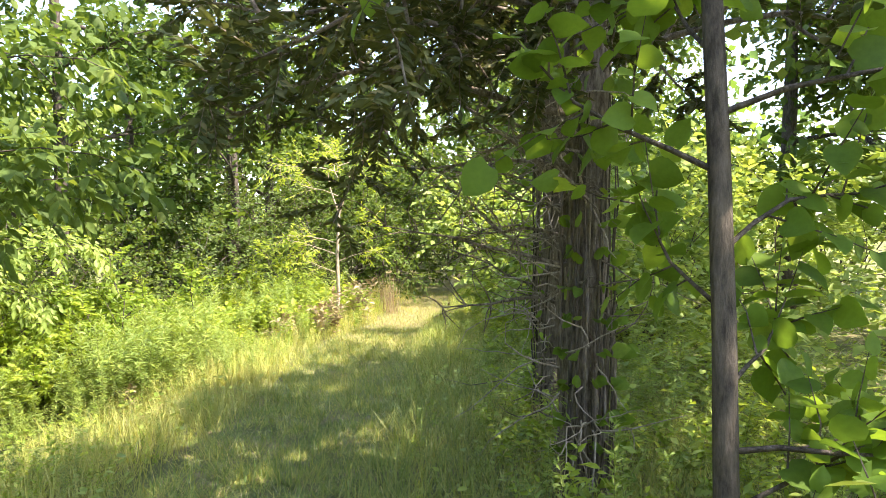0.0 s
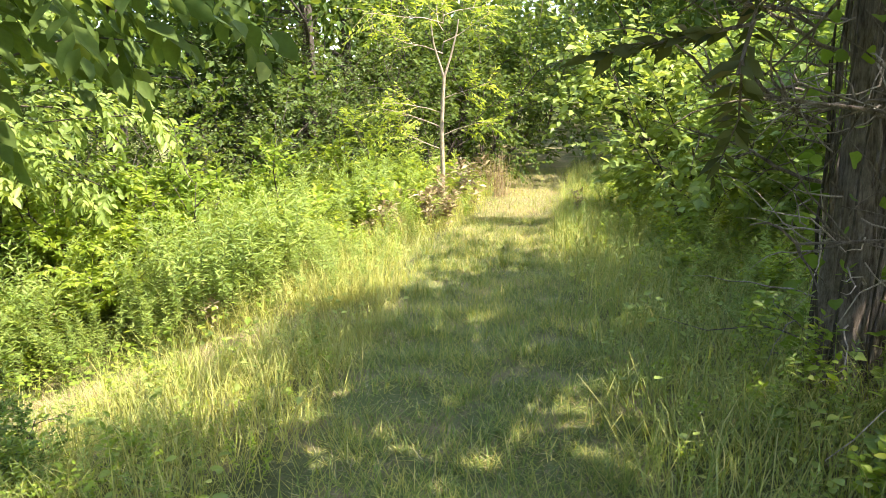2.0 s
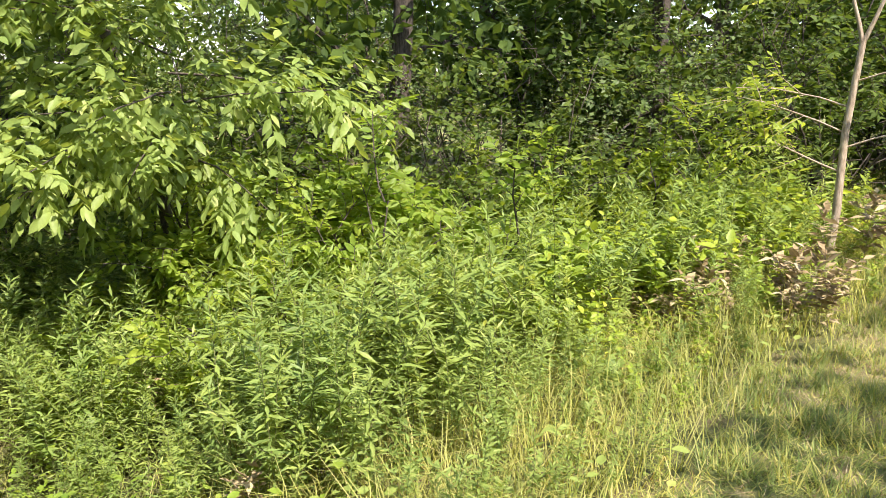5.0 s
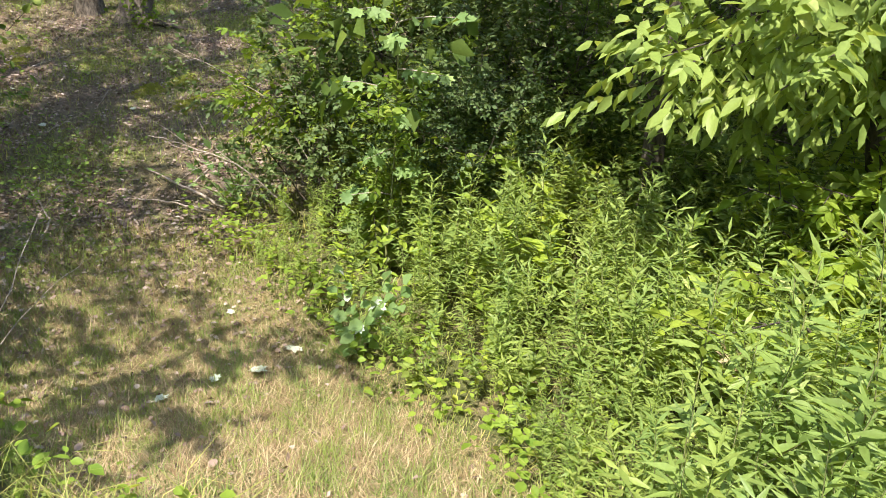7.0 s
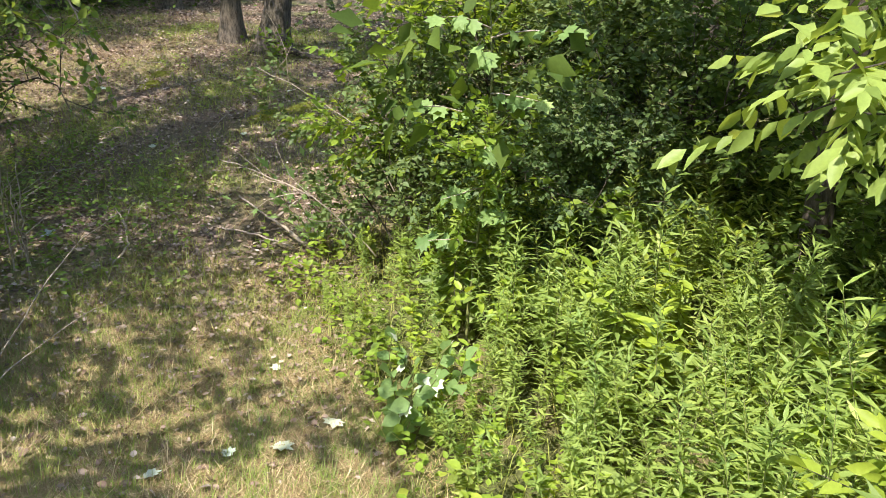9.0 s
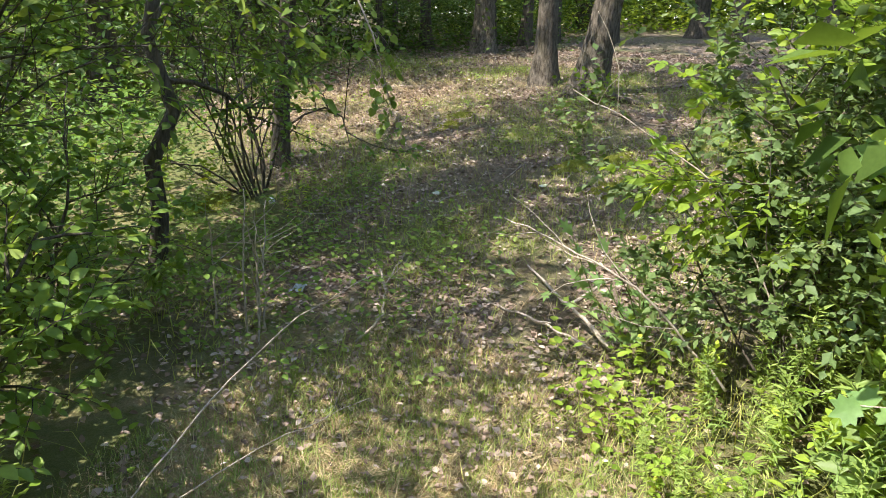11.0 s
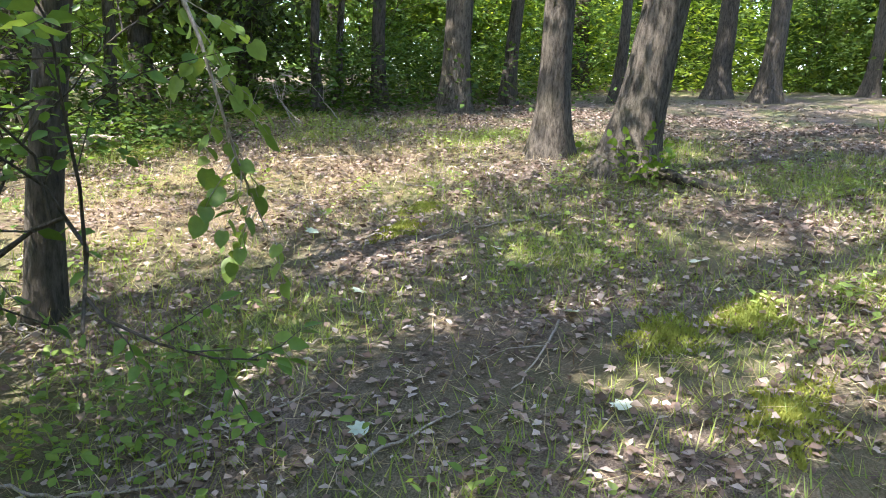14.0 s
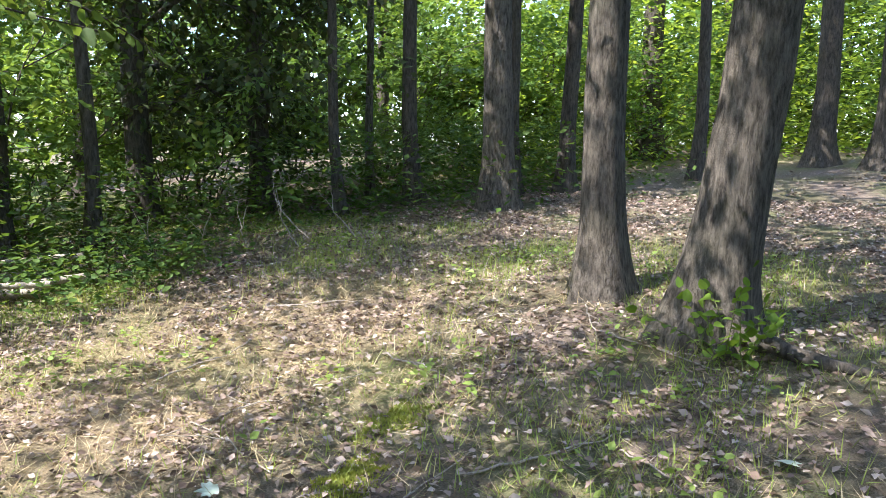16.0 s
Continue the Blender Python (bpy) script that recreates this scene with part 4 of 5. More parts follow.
KINDS = []
for s in range(5):
    KINDS.append(("goldenrod", M_WEED, weed_parts(200 + s, 0.95 + 0.06 * s, 80, 0.085, 0.21, LANCE, 1), "tall green weed with narrow pointed leaves"))
for s in range(3):
    KINDS.append(("leafy_weed", M_WEED_Y, weed_parts(210 + s, 0.72 + 0.08 * s, 26, 0.09, 0.52, OVATE, 2), "bushy yellow-green weed with oval leaves"))
for s in range(2):
    KINDS.append(("broad_weed", M_WEED, weed_parts(220 + s, 0.55, 22, 0.12, 0.6, OVATE, 2), "low weed with broad green leaves"))


def edge(x, y):
    a = np.where(side_off(x, y) < np.abs(trail_off(x, y)), side_off(x, y) - 1.0, np.abs(trail_off(x, y)) - 0.82)
    return np.minimum(a, np.abs(trail_off(x, y)) - 0.82)


def weed_keep(x, y):
    left = (trail_off(x, y) < -0.8) & (x > -9.5)
    right = (trail_off(x, y) > 0.75) & (x < 5)
    g = in_grove(x, y)
    k = left * (1 - smooth(0.15, 0.5, g)) * (1 - smooth(0.2, 0.5, mown(x, y))) * 1.0
    k = np.where(left & (y < 2.6), k * 0.5, k)
    k = np.where(left & (trail_off(x, y) > -1.7) & (y > 3), k * 0.9, k)
    shade_gap = (y < 4.6) & (x < -3.9)
    k = np.where(shade_gap, k * 0.12, k)
    return np.where(right, 0.4, k) * (edge(x, y) > 0.0)


wx, wy = spots(8600, -9.2, 4.2, 0.8, 14.5, weed_keep, 301)
rng = np.random.default_rng(302)
pick = rng.uniform(0, 1, len(wx))
kind_of = np.where(pick < 0.74 - 0.3 * (wx > -4.2), rng.integers(0, 5, len(wx)), np.where(pick < 0.92, rng.integers(5, 8, len(wx)), rng.integers(8, 10, len(wx))))
kind_of = np.where(np.hypot(wx + 3.4, wy - 8.2) < 1.6, np.arange(len(wx)) % 5, kind_of)
grow = (0.45 + 0.55 * smooth(0.0, 1.1, edge(wx, wy))) * rng.uniform(0.72, 1.15, len(wx))
grow = grow * np.where(trail_off(wx, wy) > 0, 0.62, 1.0) * np.where((wy < 6.2) & (trail_off(wx, wy) < 0), 0.72, 1.0)
grow = grow * np.where((trail_off(wx, wy) < 0) & (trail_off(wx, wy) > -1.9), 0.66, 1.0)
grow = grow * (1 - 0.62 * smooth(1.3, 0.6, np.hypot(wx + 3.3, wy - 6.2)))
turns, tilts = rng.uniform(0, 360, len(wx)), rng.normal(0, 7, (len(wx), 2))
wz = height(wx, wy)
near = (np.abs(wy - 6.9) < 1.5) & (wx > -7.4) & (wx < -2.6) & (edge(wx, wy) < 1.0)
chosen = np.flatnonzero(near)[:280]
singles = np.zeros(len(wx), bool)
singles[chosen] = True
bulk = [(Buf(), Buf()) for _ in KINDS]
for ki, (nm, mat, (sb, lb), lab) in enumerate(KINDS):
    idx = np.flatnonzero(kind_of == ki)
    sv, lv = np.concatenate(sb.v), np.concatenate(lb.v)
    sf, lf = sb.f, lb.f
    first = None
    sm, lm = sb.mesh("stem", M_STEM), lb.mesh("leaves", mat)
    for i in idx:
        m = pose(wx[i], wy[i], wz[i] - 0.01, tilts[i, 0], tilts[i, 1], turns[i]) @ Matrix.Scale(grow[i], 4)
        if singles[i]:
            if first is None:
                first = new(nm)
                first.matrix_world = m
                tagged(first, lab + " beside the mown path", "weed", "weeds beside the path")
                part("stem", sm, M_STEM, first)
                part("foliage", lm, mat, first)
            else:
                c = copy_thing(first, Matrix())
                c.matrix_basis = m
        else:
            a = np.array(m)
            for (verts, faces), out in (((sv, sf), bulk[ki][0]), ((lv, lf), bulk[ki][1])):
                moved = verts @ a[:3, :3].T + a[:3, 3]
                out.v.append(moved)
                for f in faces:
                    out.f.append(f + out.n)
                out.n += len(moved)
for ki, (nm, mat, _, lab) in enumerate(KINDS):
    stuff(nm + "_stalks", bulk[ki][0], M_STEM, "thin green-brown weed stalks in a dense bank", "weeds")
    stuff(nm + "_bank", bulk[ki][1], mat, "dense bank of " + lab.replace("weed", "weeds"), "weeds")

# ---------------------------------------------------------------- grass
def blades(buf, x, y, length, width, rng, lie=0.35, z0=0.0):
    n = len(x)
    base = np.stack([x, y, height(x, y) + z0], -1)
    a = rng.uniform(0, 6.283, n)
    flat = np.stack([np.cos(a), np.sin(a), np.zeros(n)], -1)
    side = np.stack([-np.sin(a), np.cos(a), np.zeros(n)], -1) * (width / 2)[:, None]
    tilt = np.abs(rng.normal(lie, 0.3, n))[:, None]
    up = np.array([0, 0, 1.0])
    mid = base + (up * np.cos(tilt * 0.6) + flat * np.sin(tilt * 0.6)) * (length * 0.55)[:, None]
    tip = mid + (up * np.cos(tilt * 1.9) + flat * np.sin(tilt * 1.9)) * (length * 0.5)[:, None]
    v = np.stack([base - side, base + side, mid + side * 0.8, mid - side * 0.8, tip], 1).reshape(-1, 3)
    o = (np.arange(n) * 5)[:, None]
    tri = np.concatenate([o + np.array([[0, 1, 2]]), o + np.array([[0, 2, 3]]), o + np.array([[3, 2, 4]])])
    buf.put(v, tri)


def short_blades(buf, x, y, length, width, rng, lie=0.7, z0=0.0):
    n = len(x)
    base = np.stack([x, y, height(x, y) + z0], -1)
    a, t = rng.uniform(0, 6.283, n), np.clip(rng.normal(lie, 0.35, n), 0, 1.5)
    d = np.stack([np.cos(a) * np.sin(t), np.sin(a) * np.sin(t), np.cos(t)], -1)
    side = np.stack([-np.sin(a), np.cos(a), np.zeros(n)], -1) * (width / 2)[:, None]
    v = np.stack([base - side, base + side, base + d * length[:, None]], 1).reshape(-1, 3)
    buf.put(v, (np.arange(n) * 3)[:, None] + np.array([[0, 1, 2]]))


rng = np.random.default_rng(401)
def tufts(x, y, s):
    """Where green tufts stand in the mown ground, 0 to 1."""
    return np.clip(0.5 + 0.6 * wobble(x + 0.4 * wobble(y, x, s), y, s * 1.7), 0, 1)


for seed, share, mat_of, nm, lab in [(402, 0.55, M_GRASS, "mown_grass", "short trodden grass on the trail"), (447, 0.5, M_GRASS_Y, "pale_mown_grass", "pale yellow-green blades in the trodden trail")]:
    x, y = spots(210000, -2.4, 1.6, 0.5, 12, lambda x, y: mown(x, y) * share * (0.3 + 0.7 * tufts(x, y, 2.6)), seed)
    b = Buf()
    short_blades(b, x, y, rng.uniform(0.04, 0.16, len(x)) * (0.5 + 0.8 * tufts(x, y, 2.6)), rng.uniform(0.004, 0.008, len(x)), rng, 1.0)
    stuff(nm, b, mat_of, lab, "grass")
x, y = spots(40000, -2.0, 3.0, 12, 17, lambda x, y: 0.5 * mown(x, y), 442)
b = Buf()
short_blades(b, x, y, rng.uniform(0.04, 0.12, len(x)), rng.uniform(0.005, 0.009, len(x)), rng, 0.95)
stuff("sunlit_mown_grass", b, M_GRASS_Y, "short dry grass on the sunny stretch of trail", "grass")
x, y = spots(120000, -7.6, -1.6, 4, 8.6, lambda x, y: smooth(1.2, 0.95, side_off(x, y)) * (0.3 + 0.7 * smooth(0.4, 0.8, tufts(x, y, 3.4))), 443)
b = Buf()
short_blades(b, x, y, rng.uniform(0.03, 0.11, len(x)), rng.uniform(0.003, 0.006, len(x)), rng, 0.75)
stuff("path_grass", b, M_GRASS, "green grass tufts in the mown side path", "grass")
x, y = spots(200000, -7.8, -1.6, 4, 8.6, lambda x, y: smooth(1.2, 0.9, side_off(x, y)) * (1 - 0.8 * tufts(x, y, 3.4)), 403)
b = Buf()
short_blades(b, x, y, rng.uniform(0.03, 0.12, len(x)), rng.uniform(0.002, 0.0045, len(x)), rng, 1.25, 0.004)
stuff("cut_straw", b, M_STRAW, "dry cut straw lying on the mown path", "straw")
x, y = spots(150000, -2.6, 1.8, 1, 16, lambda x, y: mown(x, y) * (0.3 + 0.6 * smooth(9, 11, y)), 444)
b = Buf()
short_blades(b, x, y, rng.uniform(0.03, 0.11, len(x)), rng.uniform(0.002, 0.004, len(x)), rng, 1.3, 0.006)
stuff("trail_straw", b, M_STRAW, "dry clippings lying in the trail's grass", "straw")
litter_rng = np.random.default_rng(445)
x, y = spots(5200, -8.4, -3.4, 3, 7.6, lambda x, y: smooth(1.15, 0.95, side_off(x, y)) * (0.12 + 0.8 * smooth(-5.2, -6.6, x)), 446)
b = Buf()
k = len(x)
a = litter_rng.uniform(0, 6.283, k)
l = litter_rng.uniform(0.02, 0.055, k)
leaves(b, LANCE, np.stack([x, y, height(x, y) + 0.02], -1), np.stack([np.cos(a), np.sin(a), litter_rng.normal(0, 0.25, k)], -1), np.array([0, 0, 1.0]) + litter_rng.normal(0, 0.4, (k, 3)), l, l * 0.6)
stuff("path_leaf_bits", b, M_LITTER, "small dry leaf bits on the mown side path", "leaf litter")


def verge(x, y):
    o = trail_off(x, y)
    k = smooth(0.62, 0.9, np.abs(o)) * smooth(3.4, 1.9, np.abs(o)) * (side_off(x, y) > 0.85)
    return k * (1 - in_grove(x, y))


x, y = spots(60000, -4.6, 1.0, 0.3, 17, lambda x, y: verge(x, y) * (trail_off(x, y) < 0), 404)
b = Buf()
blades(b, x, y, rng.uniform(0.16, 0.6, len(x)) * (0.6 + 0.4 * smooth(0.6, 1.3, np.abs(trail_off(x, y)))), rng.uniform(0.003, 0.006, len(x)), rng, 0.85)
x, y = spots(4200, -2.7, -1.75, 6.2, 8.4, lambda x, y: 0.5 + 0.4 * wobble(x, y, 3.0), 449)
blades(b, x, y, rng.uniform(0.1, 0.32, len(x)), rng.uniform(0.003, 0.006, len(x)), rng, 0.85)
stuff("verge_grass", b, M_GRASS_Y, "tall yellow-green grass along the trail's sunny edge", "grass")
for seed, mat_of, nm, lab in [(405, M_GRASS, "shaded_grass", "long shaded grass under the cedars"), (448, M_GRASS_Y, "pale_verge_grass", "long pale grass leaning over the trail's shaded edge")]:
    x, y = spots(46000, -1, 4.5, 0.3, 17, lambda x, y: smooth(0.6, 0.95, trail_off(x, y)) * smooth(4.0, 2.0, trail_off(x, y)), seed)
    b = Buf()
    blades(b, x, y, rng.uniform(0.15, 0.55, len(x)), rng.uniform(0.004, 0.007, len(x)), rng, 0.95)
    stuff(nm, b, mat_of, lab, "grass")
x, y = spots(17000, -9, -1.8, 1, 13, lambda x, y: (1 - mown(x, y)) * (1 - in_grove(x, y)) * np.where((y < 4.8) & (x < -4.2), 0.08, 0.8), 406)
b = Buf()
blades(b, x, y, rng.uniform(0.12, 0.5, len(x)), rng.uniform(0.003, 0.006, len(x)), rng, 0.95)
stuff("meadow_grass", b, M_GRASS_Y, "tall grass mixed among the weeds", "grass")

# ---------------------------------------------------------------- grove floor
def floor_keep(x, y):
    return in_grove(x, y)


def bare(x, y):
    """1 on the dry straw-strewn patch at the sunny side of the grove."""
    return smooth(1.35, 0.6, np.hypot((x + 12.2) / 2.0, (y + 0.3) / 1.7) + 0.2 * wobble(x, y, 1.7))


x, y = spots(200000, -16, -6, -5, 7, lambda x, y: floor_keep(x, y) * np.clip(0.5 + 0.6 * wobble(x, y, 1.3), 0.06, 1) * (1 - 0.8 * bare(x, y)), 411)
b = Buf()
short_blades(b, x, y, rng.uniform(0.04, 0.14, len(x)), rng.uniform(0.004, 0.009, len(x)), rng, 0.85)
stuff("grove_grass", b, M_GRASS, "thin patchy grass on the grove floor", "grass")


def litter_on(n, seed, outline, lo, hi, ratio, name, keep=floor_keep, mat=M_LITTER, area=(-22, -6, -6.5, 7.5)):
    rng = np.random.default_rng(seed)
    x, y = spots(n, *area, keep, seed)
    k = len(x)
    a = rng.uniform(0, 6.283, k)
    d = np.stack([np.cos(a), np.sin(a), rng.normal(0.05, 0.22, k)], -1)
    l = rng.uniform(lo, hi, k)
    b = Buf()
    leaves(b, outline, np.stack([x, y, height(x, y) + rng.uniform(0.003, 0.026, k)], -1), d, np.array([0, 0, 1.0]) + rng.normal(0, 0.55, (k, 3)), l, l * ratio)
    return stuff(name, b, mat, "dry brown fallen leaves scattered on the ground", "leaf litter")


litter_on(150000, 412, LANCE, 0.022, 0.06, 0.62, "leaf_litter", lambda x, y: floor_keep(x, y) * np.clip(0.55 + 0.5 * wobble(x + 3, y, 1.9), 0.12, 1), area=(-19, -6, -6, 7))
litter_on(6500, 413, OAKLEAF, 0.04, 0.085, 0.8, "oak_leaf_litter")
litter_on(14000, 414, OVATE, 0.022, 0.055, 0.7, "path_litter", lambda x, y: ((y < 6.4) & (x < -4)) * 0.5, M_LITTER, (-8.5, 0, 1, 12))
x, y = spots(130000, -17, -7, -5, 6.5, lambda x, y: floor_keep(x, y) * np.clip(0.22 + 0.7 * bare(x, y), 0, 1), 415)
b = Buf()
short_blades(b, x, y, rng.uniform(0.05, 0.2, len(x)), rng.uniform(0.003, 0.006, len(x)), rng, 1.45, 0.012)
stuff("litter_straw", b, M_STRAW, "dry stems and needles among the fallen leaves", "straw")


def herbs(n, seed, area, keep, name, lo=0.03, hi=0.07, tall=0.16, mat=M_WEED):
    rng = np.random.default_rng(seed)
    x, y = spots(n, *area, keep, seed)
    k, m = len(x), 6
    P = np.repeat(np.stack([x, y, height(x, y)], -1), m, 0) + np.stack([rng.normal(0, 0.05, k * m), rng.normal(0, 0.05, k * m), rng.uniform(0.01, tall, k * m)], -1)
    a = rng.uniform(0, 6.283, k * m)
    l = rng.uniform(lo, hi, k * m)
    b = Buf()
    leaves(b, OVATE, P, np.stack([np.cos(a), np.sin(a), rng.normal(0.1, 0.3, k * m)], -1), np.array([0, 0, 1.0]) + rng.normal(0, 0.3, (k * m, 3)), l, l * 0.7)
    stuff(name, b, mat, "low broad-leaved seedlings over the ground", "ground plants")


herbs(1000, 421, (-9.5, -5.5, 1.2, 4.6), lambda x, y: smooth(1.9, 0.6, np.hypot((x + 7.9) / 1.2, (y - 2.75) / 1.0)), "seedling_patch", 0.03, 0.06, 0.3, M_ELM)
herbs(3600, 422, (-16, -7, -3, 6), lambda x, y: floor_keep(x, y) * np.clip(wobble(x, y, 1.3), 0, 1) * 0.6, "grove_seedlings", 0.025, 0.06, 0.12)
herbs(200, 423, (-14.6, -12.8, 1.0, 3.6), lambda x, y: smooth(1.0, 0.2, np.hypot(x + 13.6, y - 2.1)), "oak_foot_seedlings", 0.025, 0.05, 0.1)
herbs(1000, 424, (-3.5, 3.5, 0.8, 11), lambda x, y: smooth(0.5, 0.9, np.abs(trail_off(x, y))) * 0.7, "trailside_seedlings", 0.03, 0.065, 0.3)
herbs(1700, 425, (-14, -10, -4, 0.5), lambda x, y: smooth(1.6, 0.4, np.hypot((x + 12.6) / 1.3, y + 3.2)) * 0.7, "brush_foot_seedlings", 0.05, 0.1, 0.4, M_SHRUB)

herbs(1500, 426, (-8.2, -2.6, 4.3, 8.8), lambda x, y: smooth(-0.25, 0.0, edge(x, y)) * smooth(0.5, 0.1, edge(x, y)) * (x < -2.4), "path_edge_plants", 0.03, 0.075, 0.3, M_WEED_Y)

# woods that close the distance
rng = np.random.default_rng(431)
sp = Sprays()
for i in range(220):
    a = 6.283 * i / 220 + rng.uniform(0, 0.02)
    r = rng.uniform(36, 50)
    for z in np.arange(1.0, rng.uniform(7, 12), 2.0):
        cloud(sp, rng, (-7 + r * math.cos(a), 7 + r * math.sin(a), z), 2.3, 22, 0.75, 0.8)
b = Buf()
sp.mesh_into(b, LANCE, 0.65)
stuff("far_woods", b, M_ELM, "distant summer woodland edge", "woods")

sp = Sprays()
for (ax, ay), (bx, by) in [((-37, -15), (-36, 14)), ((-28, -15), (-2, -14)), ((-26, 31), (12, 38)), ((-36, 14), (-26, 31)), ((-30, 2), (-28, 19))]:
    n = int(math.hypot(bx - ax, by - ay) / 0.75)
    for i in range(n):
        k = (i + rng.uniform(0, 1)) / n
        for z in np.arange(0.8, rng.uniform(7, 11), 1.7):
            cloud(sp, rng, (ax + (bx - ax) * k + rng.normal(0, 1), ay + (by - ay) * k + rng.normal(0, 1), z), 1.9, 40, 0.5, 0.8)
b = Buf()
sp.mesh_into(b, LANCE, 0.65)
stuff("woods_edge", b, M_OAK, "leafy woodland edge closing the view", "woods")


# ---------------------------------------------------------------- undergrowth at the foot of the brush
def fringe(n, seed, pts, spread, name, mat, lo, hi, tall, label):
    rng = np.random.default_rng(seed)
    seg = rng.integers(0, len(pts) - 1, n)
    k = rng.uniform(0, 1, n)
    p = np.array(pts)
    xy = p[seg] + (p[seg + 1] - p[seg]) * k[:, None] + rng.normal(0, spread, (n, 2))
    z = height(xy[:, 0], xy[:, 1]) + rng.uniform(0.02, tall, n) ** 1.3
    a = rng.uniform(0, 6.283, n)
    l = rng.uniform(lo, hi, n)
    b = Buf()
    leaves(b, LANCE, np.column_stack([xy, z]), np.stack([np.cos(a), np.sin(a), rng.normal(0.15, 0.35, n)], -1), np.array([0, 0, 1.0]) + rng.normal(0, 0.4, (n, 3)), l, l * 0.5)
    stuff(name, b, mat, label, "undergrowth")


fringe(15000, 501, [(-10, -4.6), (-13, -5.4), (-15.5, -4.0), (-17.5, -3.8), (-19.5, -2.6), (-22.5, -5.2)], 1.0, "brush_undergrowth", M_SHRUB, 0.06, 0.14, 1.0, "low shaded undergrowth at the grove's edge")
fringe(10000, 509, [(-30, -9), (-31, -3), (-31, 3), (-30, 8)], 1.4, "far_undergrowth", M_OAK, 0.16, 0.3, 1.8, "tall undergrowth beyond the grove")
# Backlight behind the trunks is put into the colour with the bright leaf material.
fringe(9000, 510, [(-20.5, -5.5), (-22.5, -3.6), (-24.5, -1.6), (-26, 0.6)], 0.7, "backlit_undergrowth", M_BRIGHT, 0.10, 0.2, 3.0, "yellow-green leaves coloured bright as if backlit, behind the trunks")
fringe(14000, 502, [(-26, -4), (-27, 0), (-27, 4), (-25.5, 7), (-21, 7.8), (-17, 7.8)], 0.8, "sunlit_undergrowth", M_SHRUB, 0.08, 0.18, 1.2, "sunlit undergrowth behind the trunks")
fringe(9000, 503, [(-6.5, 9.5), (-8.2, 9.0), (-9.5, 9.8), (-7, 11.5), (-4, 12.6)], 0.5, "thicket_undergrowth", M_SHRUB, 0.05, 0.10, 1.4, "shaded undergrowth below the thicket")
fringe(9000, 504, [(2.2, 1), (2.3, 5), (2.2, 9), (2.4, 13), (3.4, 17)], 0.5, "bush_undergrowth", M_WEED, 0.05, 0.11, 1.3, "leafy undergrowth under the right-hand bushes")
fringe(2600, 507, [(-9.6, -1.6), (-8.6, -0.6), (-7.6, 0.3), (-6.6, 1.2)], 0.5, "sunlit_seedlings", M_ELM, 0.05, 0.12, 0.9, "sunlit seedlings behind the bare-stemmed shrub")
fringe(6000, 508, [(7, 0), (7.5, 6), (7.5, 12)], 1.0, "field_weeds", M_BRIGHT, 0.08, 0.2, 1.2, "sunlit weeds at the field edge beyond the cedars")
x, y = spots(30000, -27, -18, 2, 8, lambda x, y: smooth(3.4, 4.6, y + 0.3 * wobble(x, y)), 505)
rng = np.random.default_rng(506)
b = Buf()
blades(b, x, y, rng.uniform(0.3, 0.8, len(x)), rng.uniform(0.01, 0.02, len(x)), rng)
stuff("grove_tall_grass", b, M_GRASS, "tall green grass behind the grove's trunks", "grass")

# ---------------------------------------------------------------- withered weeds beside the trail
rng = np.random.default_rng(511)
wither = thing("withered_weed", (-2.5, 11.3, ground_z(-2.5, 11.3)), "withered brown weed with drooping dry leaves", "weed", "withered weeds")
st, lf = weed_parts(512, 0.62, 30, 0.10, 0.42, LANCE, 3)
part("stem", st, M_TWIG, wither)
part("foliage", lf, M_DEADLEAF, wither)
rows = []
for i in range(32):
    a, r = rng.uniform(0, 6.28), rng.uniform(0, 1) ** 0.5
    rows.append((-2.55 + 1.1 * r * math.cos(a), 11.35 + 0.75 * r * math.sin(a), rng.uniform(0, 360), rng.uniform(0.45, 0.95)))
copies(wither, rows)
copies(wither, [(-1.55, 12.9, 20, 1.2), (-1.3, 12.7, 120, 1.3), (-1.75, 12.2, 220, 1.1), (0.05, 11.9, 50, 0.7), (-4.4, 9.5, 80, 0.9), (-5.3, 8.9, 180, 1.0), (-3.3, 7.9, 200, 0.6)])
tuft = thing("straw_tuft", (-0.95, 13.9, ground_z(-0.95, 13.9)), "upright bunch of tan dry grass beside the trail", "grass", "dry grass bunches")
b = Buf()
for i in range(60):
    tube(b, bend((rng.normal(0, 0.08), rng.normal(0, 0.08), 0), (rng.normal(0, 0.12), rng.normal(0, 0.12), 1), rng.uniform(0.4, 0.75), 3, 0.02, 0.06, rng), [0.004, 0.003, 0.002, 0.001], 3)
part("straw", b, M_STRAW, tuft)
copies(tuft, [(-1.15, 14.3, 90, 0.9)])


